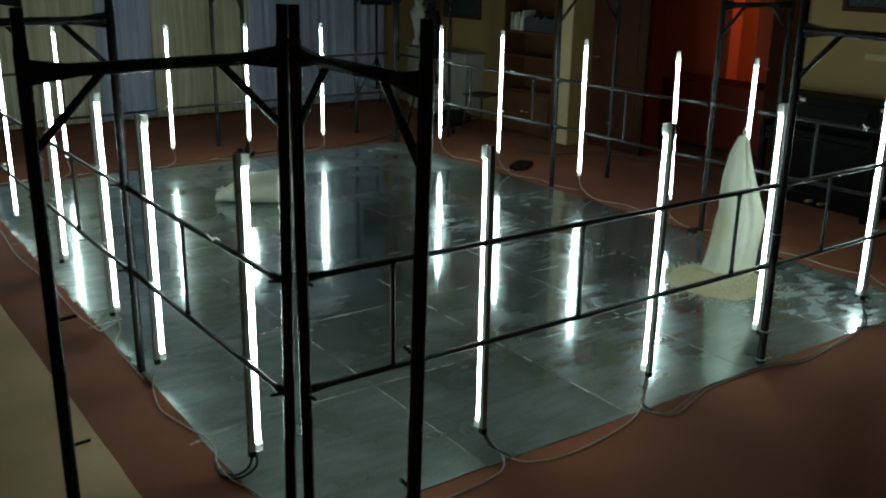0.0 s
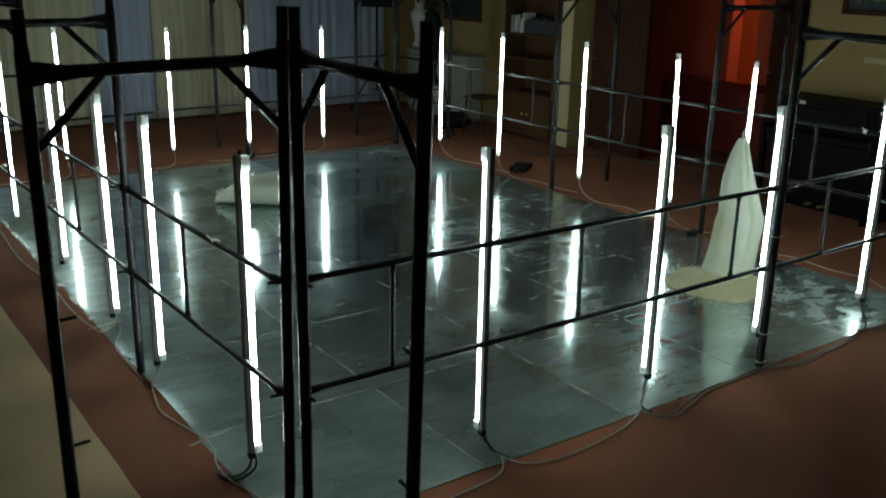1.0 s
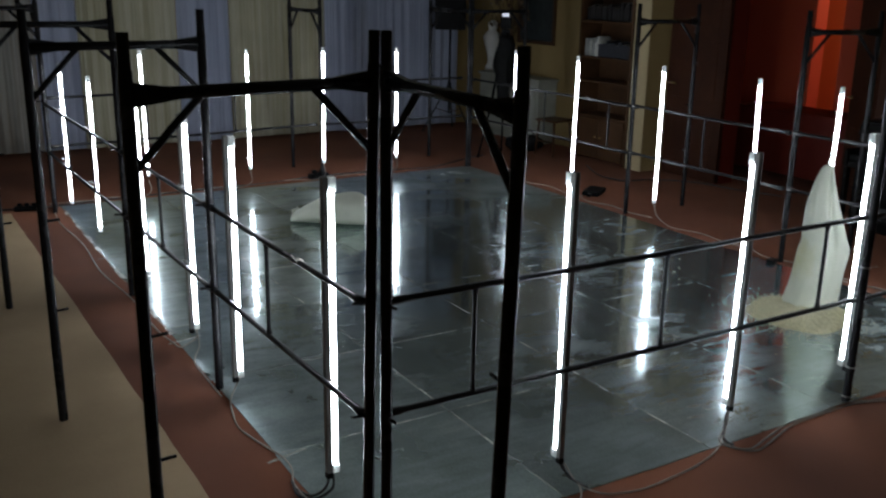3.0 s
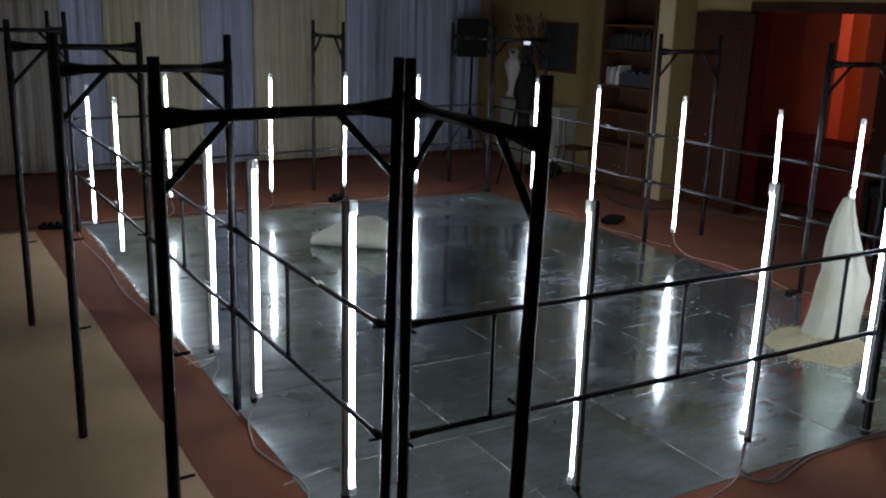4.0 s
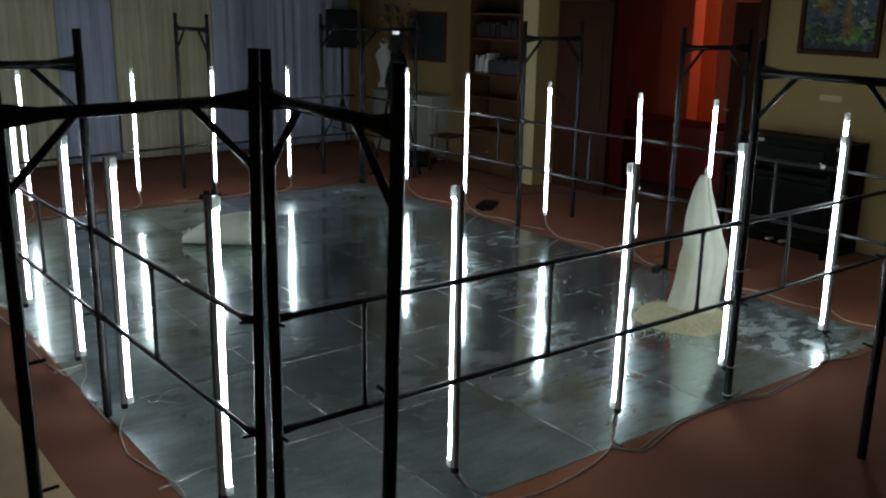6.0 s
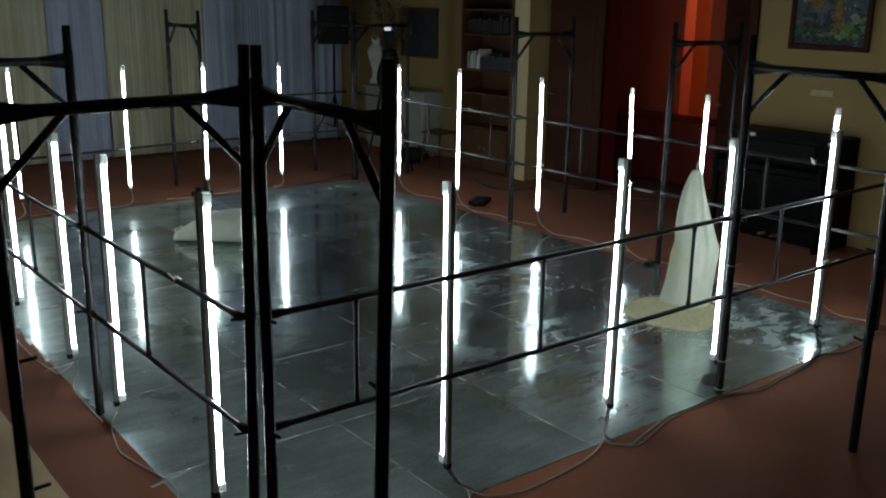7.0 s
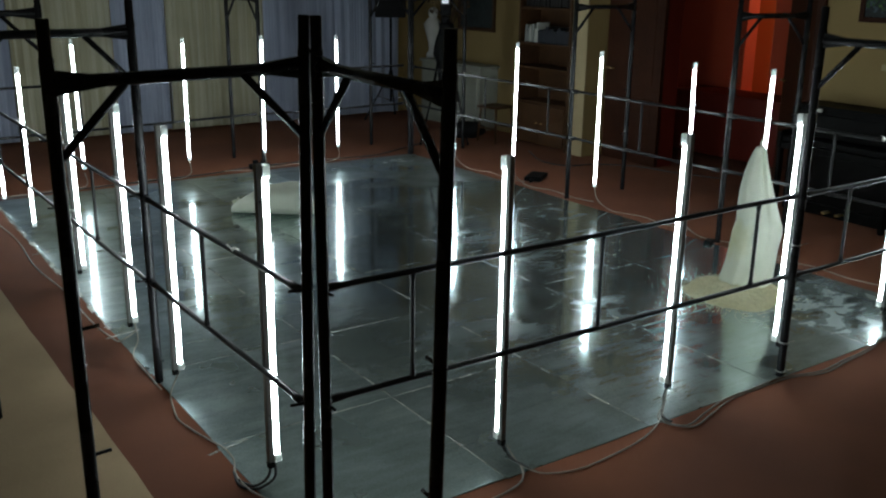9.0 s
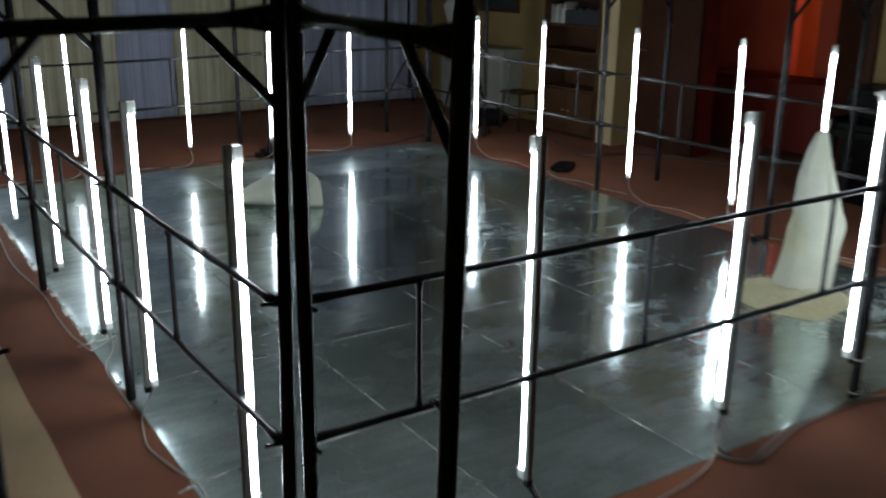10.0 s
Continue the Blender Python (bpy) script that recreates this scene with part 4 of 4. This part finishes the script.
# ---- camera tripod, loudspeaker, stool ----
def tripod():
    t = thing("camera_tripod", "black video camera on a tall black tripod", "tripod", at=(5.32, 6.80, 0), turn=-34)
    for k in range(3):
        a = radians(90 + 120 * k)
        foot = Vector((0.34 * math.cos(a), 0.34 * math.sin(a), 0.0))
        leg = part("leg", bar((0.04 * math.cos(a), 0.04 * math.sin(a), 1.32), foot * 0.6 + Vector((0, 0, 0.53)), 0.017, 10), BLACK, t)
        part("lower_leg", bar(foot * 0.58 + Vector((0, 0, 0.56)), foot + Vector((0, 0, 0.02)), 0.012, 10), BLACK, leg)
        part("rubber_foot", bar(foot, foot + Vector((0, 0, 0.03)), 0.018, 10), BLACK, leg)
        part("spreader", bar((0, 0, 0.55), foot * 0.58 + Vector((0, 0, 0.56)), 0.007, 8), BLACK, t)
    part("column", bar((0, 0, 0.5), (0, 0, 1.48), 0.018), BLACK, t)
    part("shoulder", bar((0, 0, 1.28), (0, 0, 1.36), 0.06, 16), BLACK, t)
    part("head", box((-0.05, -0.05, 1.46), (0.05, 0.05, 1.56), 0.012), BLACK, t)
    part("pan_handle", bar((0.02, -0.04, 1.52), (0.10, -0.36, 1.36), 0.01), BLACK, t)
    body = part("camera_body", box((-0.065, -0.16, 1.57), (0.065, 0.18, 1.72), 0.02), BLACK, t)
    part("lens", bar((0, 0.17, 1.645), (0, 0.28, 1.645), 0.045, 18), BLACK, body)
    part("top_handle", box((-0.015, -0.10, 1.76), (0.015, 0.12, 1.79), 0.008), BLACK, body)
    for yy in (-0.09, 0.10):
        part("handle_post", box((-0.012, yy - 0.012, 1.71), (0.012, yy + 0.012, 1.77)), BLACK, body)
    part("screen", box((-0.05, -0.172, 1.715), (0.03, -0.162, 1.765), 0.002), SCREEN, body, "small lit screen")
    cloth, rings = bmesh.new(), []
    for i in range(15):
        z = 0.60 + 0.88 * i / 14
        wide = 0.085 + 0.05 * math.sin(math.pi * min(1.0, (1.5 - z) / 0.62)) ** 2 + 0.02 * noise.noise((z * 7, 2, 0))
        mid = 0.03 * noise.noise((z * 4, 9, 0))
        rings.append([cloth.verts.new((mid + wide * math.cos(q) * (1 + 0.22 * noise.noise((math.cos(q) * 2, math.sin(q) * 2, z * 6))), 0.85 * wide * math.sin(q) * (1 + 0.22 * noise.noise((math.cos(q) * 2, math.sin(q) * 2, z * 6 + 9))), z)) for q in [2 * math.pi * k / 20 for k in range(20)]])
    for p, q in zip(rings, rings[1:]):
        for k in range(20):
            cloth.faces.new((p[k], p[(k + 1) % 20], q[(k + 1) % 20], q[k])).smooth = True
    cloth.faces.new(rings[0][::-1])
    cloth.faces.new(rings[-1])
    part("bag", cloth, DARKCLOTH, t, "black cloth bag hung from the tripod")


tripod()


def speaker():
    s = thing("speaker_stand", "black speaker stand with splayed legs", "speaker stand", at=(5.79, 8.86, 0), turn=20)
    part("pole", bar((0, 0, 0.25), (0, 0, 1.45), 0.017), BLACK, s)
    part("collar", bar((0, 0, 0.62), (0, 0, 0.70), 0.03, 14), BLACK, s)
    for k in range(3):
        a = radians(30 + 120 * k)
        leg = part("leg", bar((0.02 * math.cos(a), 0.02 * math.sin(a), 0.66), (0.40 * math.cos(a), 0.40 * math.sin(a), 0.02), 0.011), BLACK, s)
        part("rubber_foot", bar((0.40 * math.cos(a), 0.40 * math.sin(a), 0.0), (0.40 * math.cos(a), 0.40 * math.sin(a), 0.03), 0.016), BLACK, leg)
        part("strut", bar((0.015 * math.cos(a), 0.015 * math.sin(a), 0.27), (0.21 * math.cos(a), 0.21 * math.sin(a), 0.34), 0.008), CHROME, s, "shiny strut")
    b = thing("loudspeaker", "black loudspeaker box on a stand", "loudspeaker", at=(5.79, 8.86, 1.45), turn=-32)
    part("cabinet", box((-0.22, -0.17, 0), (0.22, 0.19, 0.53), 0.02), BLACK, b)
    part("grille", box((-0.195, -0.186, 0.02), (0.195, -0.168, 0.51), 0.012), BLACK, b)


speaker()


def equipment_bag():
    bag = thing("equipment_bag", "slumped black cloth equipment bag on the carpet", "bag", at=(5.80, 6.98, 0), turn=-28)
    bm = bmesh.new()
    bmesh.ops.create_uvsphere(bm, u_segments=24, v_segments=14, radius=1.0)
    for v in bm.verts:
        sag = 1 + 0.16 * noise.noise(v.co * 2.3) + 0.07 * noise.noise(v.co * 6)
        v.co = Vector((math.copysign(abs(v.co.x) ** 0.7, v.co.x) * 0.24 * sag, math.copysign(abs(v.co.y) ** 0.7, v.co.y) * 0.13 * sag, max(0.0, 0.10 + 0.11 * v.co.z * sag)))
    for f in bm.faces:
        f.smooth = True
    part("bag_body", bm, BLACK, bag)
    part("strap", ring_tube(bmesh.new(), smooth_path([(-0.14, -0.03, 0.17), (-0.08, -0.05, 0.26), (0.06, -0.05, 0.27), (0.14, -0.02, 0.18)]), 0.009, 8), BLACK, bag)


equipment_bag()


def stool():
    s = thing("low_stool", "low brown wooden stool beside the bookcase", "stool", at=(5.95, 6.56, 0), turn=8)
    part("seat", box((-0.17, -0.17, 0.43), (0.17, 0.17, 0.46), 0.008), WOOD, s)
    for x in (-1, 1):
        for y_ in (-1, 1):
            part("leg", bar((x * 0.16, y_ * 0.16, 0), (x * 0.135, y_ * 0.135, 0.43), 0.014), WOOD, s)
        part("stretcher", bar((x * 0.15, -0.15, 0.18), (x * 0.15, 0.15, 0.18), 0.009), WOOD, s)


stool()
box_ = thing("power_box", "flat black power supply box lying on the carpet", "power box", at=(4.93, 4.53, 0), turn=35)
part("case", box((-0.16, -0.09, 0), (0.16, 0.09, 0.05), 0.02), BLACK, box_)
part("plug", box((-0.22, -0.02, 0.005), (-0.16, 0.02, 0.035), 0.006), BLACK, box_)

sock = thing("socket_box", "black socket box on the carpet at a frame post", "socket box", at=(2.68, 6.52, 0), turn=12)
part("case", box((-0.11, -0.05, 0), (0.11, 0.05, 0.06), 0.012), BLACK, sock)
for x in (-0.05, 0.05):
    part("plug", box((x - 0.025, -0.02, 0.06), (x + 0.025, 0.02, 0.10), 0.008), BLACK, sock)


strip_ = thing("power_strip", "flat black socket strip lying on the carpet beside a frame", "power strip", at=(-0.31, 6.37, 0), turn=-12)
part("case", box((-0.11, -0.035, 0), (0.11, 0.035, 0.045), 0.012), BLACK, strip_)
for x in (-0.06, 0.0, 0.06):
    part("plug", box((x - 0.02, -0.018, 0.045), (x + 0.02, 0.018, 0.07), 0.007), BLACK, strip_)


block_ = thing("foot_wedge", "small black rubber wedge at the foot of a scaffold post", "wedge", at=(4.55, 1.90, 0), turn=20)
part("body", box((-0.065, -0.03, 0), (0.045, 0.03, 0.035), 0.010), BLACK, block_)


def tie(x, y_, z, along):
    t = thing("cable_tie", "white cable tie round a rail", "cable tie", "cable ties", at=(x, y_, z), turn=along)
    part("band", bar((-0.012, 0, 0), (0.012, 0, 0), 0.0148, 12), PAPER, t)
    part("tail", bar((0.0, 0.012, 0.008), (0.012, 0.03, 0.03), 0.003, 6), PLASTER, t)


def post_tie(x, y_, z):
    t = thing("cable_tie", "thin pale cable tie round a scaffold post", "cable tie", "cable ties", at=(x, y_, z))
    part("band", bar((0, 0, -0.002), (0, 0, 0.002), 0.0258, 18), PAPER, t)
    part("tail", bar((0.024, -0.012, 0), (0.05, -0.03, 0.006), 0.0016, 6), PAPER, t)


for z in (0.035, 0.20, 0.745):
    post_tie(2.818, -0.04, z)
tie(0.012, 0.60, Z_UP, 90)
# this tie stands in for a white plug on the rail
tie(4.59, 0.58, Z_UP + 0.045, 90)
tie(4.59, 4.30, Z_UP + 0.03, 90)
tie(4.59, 5.35, Z_UP + 0.03, 90)

# next room: low red cabinet below the lit wall
cab = thing("low_red_cabinet", "low dark red cabinet in the next room", "cabinet", at=(7.38, 3.0, 0))
part("body", box((0.02, 0, 0.05), (0.56, 1.9, 0.74), 0.01), DARKRED, cab)
part("top", box((0, -0.02, 0.74), (0.57, 1.92, 0.77), 0.006), DARKRED, cab)


# ---- cables on the floor ----
Z = 0.008
cable("floor_cable", [(0.065, 1.56, 0.12), (0.05, 1.62, 0.03), (-0.01, 1.52, Z), (-0.05, 1.36, Z), (-0.072, 1.22, Z), (-0.055, 1.10, Z), (-0.025, 0.962, Z), (0.004, 0.843, Z), (0.0, 0.72, Z), (-0.04, 0.60, Z), (-0.04, 0.45, Z), (-0.008, 0.34, Z), (0.03, 0.15, Z), (0.12, -0.12, Z), (0.35, -0.2, Z), (0.647, -0.172, Z), (0.85, -0.153, Z), (0.956, -0.116, Z), (1.02, -0.04, Z), (1.04, 0.03, Z)], 0.0043, CABLE, "pale grey lamp cable lying on the floor")
cable("floor_cable", [(0.06, 0.41, 0.13), (0.05, 0.40, 0.06), (-0.01, 0.44, Z), (-0.06, 0.50, Z), (-0.04, 0.62, Z)], 0.006, DARKCABLE, "dark lamp cable hanging to the floor")
cable("floor_cable", [(0.05, 0.42, 0.14), (0.03, 0.42, 0.06), (-0.015, 0.47, Z), (-0.055, 0.56, Z)], 0.006, DARKCABLE, "dark lamp cable hanging to the floor")
for k in (-1, 1):
    cable("floor_cable", [(0.962 + 0.006 * k, 0.04, 0.15), (0.985 - 0.005 * k, 0.05, 0.08), (1.015 + 0.005 * k, 0.03, 0.025), (1.035 - 0.004 * k, -0.01, Z + 0.004), (1.045, -0.06 - 0.01 * k, Z + 0.003)], 0.0042, DARKCABLE, "dark lamp cable hanging to the floor")
    cable("floor_cable", [(2.015 + 0.006 * k, 0.04, 0.15), (2.0 - 0.006 * k, 0.045, 0.07), (1.955 + 0.006 * k, 0.01, 0.02), (1.905 - 0.005 * k, -0.04, Z + 0.004), (1.90 + 0.006 * k, -0.10, Z + 0.003)], 0.0042, DARKCABLE, "dark lamp cable hanging to the floor")
    cable("floor_cable", [(3.89 + 0.006 * k, 0.04, 0.17), (3.90 - 0.01 * k, 0.03, 0.10), (3.885 + 0.012 * k, -0.01, 0.04), (3.84 - 0.006 * k, -0.04, Z + 0.004), (3.74, -0.06 - 0.008 * k, Z + 0.003)], 0.0042, DARKCABLE, "dark lamp cable hanging to the floor")
cable("floor_cable", [(0.06, 2.31, 0.12), (0.085, 2.42, 0.03), (0.022, 2.395, Z), (-0.03, 2.37, Z), (-0.048, 2.48, Z), (-0.068, 2.64, Z), (-0.075, 2.92, Z), (-0.07, 3.4, Z), (-0.12, 4.1, Z), (-0.09, 4.9, Z), (-0.13, 5.7, Z), (-0.1, 6.2, Z)], 0.0042, CABLE, "pale grey lamp cable lying on the floor")
cable("floor_cable", [(0.055, 2.30, 0.13), (0.06, 2.28, 0.03), (0.0, 2.17, Z), (-0.027, 2.05, Z), (-0.03, 1.87, Z), (-0.032, 1.60, Z)], 0.0042, CABLE, "pale grey lamp cable lying on the floor")
cable("floor_cable", [(0.97, 0.05, 0.13), (1.02, 0.06, 0.06), (1.035, 0.02, 0.012), (1.035, -0.03, Z), (1.065, -0.115, Z), (1.14, -0.16, Z), (1.255, -0.183, Z), (1.42, -0.174, Z), (1.60, -0.152, Z), (1.75, -0.11, Z), (1.87, -0.05, Z), (1.98, 0.03, 0.03), (2.02, 0.06, 0.13)], 0.0038, CABLE, "pale grey lamp cable lying on the floor")
cable("floor_cable", [(2.025, 0.05, 0.14), (1.99, 0.03, 0.04), (1.89, -0.06, Z), (1.94, -0.16, Z), (2.12, -0.12, Z), (2.33, -0.07, Z), (2.55, -0.07, Z), (2.79, -0.06, Z), (3.05, -0.13, Z), (3.3, -0.11, Z), (3.56, -0.09, Z), (3.84, -0.02, 0.02), (3.89, 0.05, 0.16)], 0.0038, THINCABLE, "brown-grey lamp cable lying on the floor")
cable("floor_cable", [(2.02, 0.04, 0.14), (1.97, 0.02, 0.04), (1.87, -0.05, Z), (1.95, -0.185, Z), (2.14, -0.145, Z), (2.33, -0.095, Z), (2.55, -0.085, Z), (2.83, -0.09, Z), (3.05, -0.155, Z), (3.3, -0.13, Z), (3.58, -0.105, Z), (3.80, -0.05, Z), (4.0, -0.12, Z), (4.4, -0.10, Z), (5.0, -0.05, Z)], 0.0038, THINCABLE, "brown-grey lamp cable lying on the floor")
for k, (x, y_) in enumerate(((3.535, 6.3), (2.655, 6.3), (1.83, 6.3), (0.80, 6.3))):
    cable("floor_cable", [(x, y_, 0.20), (x + 0.02, y_ + 0.03, 0.08), (x - 0.06, y_ + 0.14, Z), (x - 0.3, y_ + 0.24, Z), (x - 0.6, y_ + 0.20, Z), (x - 0.9, y_ + 0.22, Z)], 0.004, CABLE, "pale lamp cable lying on the carpet")
for k, (x, y_) in enumerate(((4.5, 5.41), (4.5, 4.387), (4.5, 3.204), (4.5, 2.16), (4.5, 1.446), (4.5, 0.40))):
    cable("floor_cable", [(x, y_, 0.21), (x + 0.03, y_ - 0.02, 0.1), (x + 0.12, y_ - 0.12, Z), (x + 0.2, y_ - 0.4, Z), (x + 0.17, y_ - 0.7, Z), (x + 0.22, y_ - 0.95, Z)], 0.004, CABLE, "pale lamp cable lying on the carpet")

cable("floor_cable", [(-1.6, 6.55, Z), (-0.9, 6.46, Z), (-0.42, 6.40, 0.02)], 0.007, DARKCABLE, "dark mains cable lying on the carpet")
cable("floor_cable", [(-0.2, 6.35, 0.02), (0.05, 6.42, Z), (0.6, 6.47, Z), (1.3, 6.49, Z), (2.05, 6.50, Z), (2.38, 6.56, Z), (2.60, 6.55, 0.02)], 0.007, DARKCABLE, "dark mains cable lying along the metal floor")
cable("floor_cable", [(5.85, 5.76, Z), (5.59, 5.22, Z), (5.65, 4.86, Z), (6.0, 4.74, Z), (6.3, 4.42, Z), (6.42, 3.94, Z), (6.6, 3.5, Z)], 0.007, DARKCABLE, "dark mains cable lying on the carpet")
cable("floor_cable", [(2.76, 6.54, 0.02), (3.1, 6.60, Z), (3.49, 6.58, Z), (3.9, 6.50, Z), (4.2, 6.52, Z), (4.7, 6.75, Z), (5.1, 6.9, Z)], 0.007, DARKCABLE, "dark mains cable lying along the metal floor")


# ---- metal sheets ----
XS = (-0.012, 0.918, 1.79, 2.70, 3.63, 4.56)
YS = (-0.062, 0.885, 1.83, 2.72, 3.59, 4.52, 5.45, 6.385)
sheet_floor = thing("metal_floor", "floor of square zinc sheets laid on the carpet, seams taped", "metal floor", kind="structure")
rnd = random.Random(9)
for i in range(5):
    for j in range(7):
        bm = bmesh.new()
        x0, x1, y0, y1 = XS[i] + 0.0022, XS[i + 1] - 0.0022, YS[j] + 0.0022, YS[j + 1] - 0.0022
        tx, ty = rnd.uniform(-0.0007, 0.0007), rnd.uniform(-0.0007, 0.0007)
        jx, jy = rnd.uniform(-0.006, 0.004) * (i == 0), rnd.uniform(-0.006, 0.004) * (j == 0)
        ring = []
        cuts = 9
        # the outer rims of the floor run unevenly, the inner seams straight
        for k in range(cuts if j == 0 else 1):
            px = x0 + jx * (k == 0) + (x1 - x0) * k / cuts
            ring.append((px, y0 + jy + 0.007 * noise.noise((px * 3.1, 4.0, 0)) * (j == 0)))
        ring.append((x1, y0 + jy + 0.007 * noise.noise((x1 * 3.1, 4.0, 0)) * (j == 0)))
        ring.append((x1, y1))
        for k in range(cuts if i == 0 else 1):
            py = y1 + (y0 - y1) * k / cuts
            ring.append((x0 + jx + 0.010 * noise.noise((9.0, py * 3.4, 0)) * (i == 0), py))
        top = [bm.verts.new((px, py, 0.0045 + tx * (px - (x0 + x1) / 2) + ty * (py - (y0 + y1) / 2))) for px, py in ring]
        low = [bm.verts.new((px, py, 0.0008)) for px, py in ring]
        bm.faces.new(top)
        for k in range(len(ring)):
            k2 = (k + 1) % len(ring)
            bm.faces.new((top[k], low[k], low[k2], top[k2]))
        part("metal_sheet", bm, ZINC, sheet_floor)


def tape(x0, y0, x1, y1, w=0.010, film=TAPE):
    d = Vector((x1 - x0, y1 - y0, 0))
    side = Vector((-d.y, d.x, 0)).normalized() * w / 2
    bm = bmesh.new()
    n = max(2, int(d.length / 0.06))
    rows_ = []
    for k in range(n + 1):
        p = Vector((x0, y0, 0.0052)) + d * k / n
        wob = 0.0004 * noise.noise((p.x * 17, p.y * 17, 2))
        rows_.append((bm.verts.new(p - side + Vector((0, 0, wob))), bm.verts.new(p + Vector((0, 0, 0.0002 - wob))), bm.verts.new(p + side + Vector((0, 0, wob)))))
    for a, b in zip(rows_, rows_[1:]):
        for q in range(2):
            bm.faces.new((a[q], a[q + 1], b[q + 1], b[q]))
    part("tape_strip", bm, film, sheet_floor, "clear tape over a seam")


for x in XS[1:-1]:
    for y0, y1 in zip(YS, YS[1:]):
        tape(x, y0 + 0.03, x, y1 - 0.03)
for y_ in YS[1:-1]:
    for x0, x1 in zip(XS, XS[1:]):
        tape(x0 + 0.03, y_, x1 - 0.03, y_)
for y_ in (0.89, 2.52, 4.5):
    tape(-0.075, y_ - 0.065, 0.13, y_ - 0.02, 0.02, NEWTAPE)


def film_edge(x0, y0, x1, y1, seed):
    """Clear film that shows as a narrow wavy lip past the rim of the sheets."""
    d = Vector((x1 - x0, y1 - y0, 0))
    out = Vector((d.y, -d.x, 0)).normalized()
    bm = bmesh.new()
    n = int(d.length / 0.04)
    rows_ = []
    for k in range(n + 1):
        p = Vector((x0, y0, 0.0)) + d * k / n
        reach = 0.010 + 0.010 * noise.noise((k * 0.17, seed, 0)) + 0.004 * noise.noise((k * 0.9, seed, 3))
        lift = max(0.0, 0.006 * noise.noise((k * 0.31, seed, 7)))
        rows_.append((bm.verts.new(p - out * 0.02 + Vector((0, 0, 0.0055))), bm.verts.new(p + out * (0.004 + 0.4 * reach) + Vector((0, 0, 0.0060 + lift))), bm.verts.new(p + out * (0.004 + reach) + Vector((0, 0, 0.0015 + lift)))))
    for a, b in zip(rows_, rows_[1:]):
        for q in range(2):
            bm.faces.new((a[q], a[q + 1], b[q + 1], b[q])).smooth = True
    part("film_edge", bm, TAPE, sheet_floor, "clear film lip along the rim")


film_edge(XS[0], YS[-1], XS[0], 2.6, 2.0)
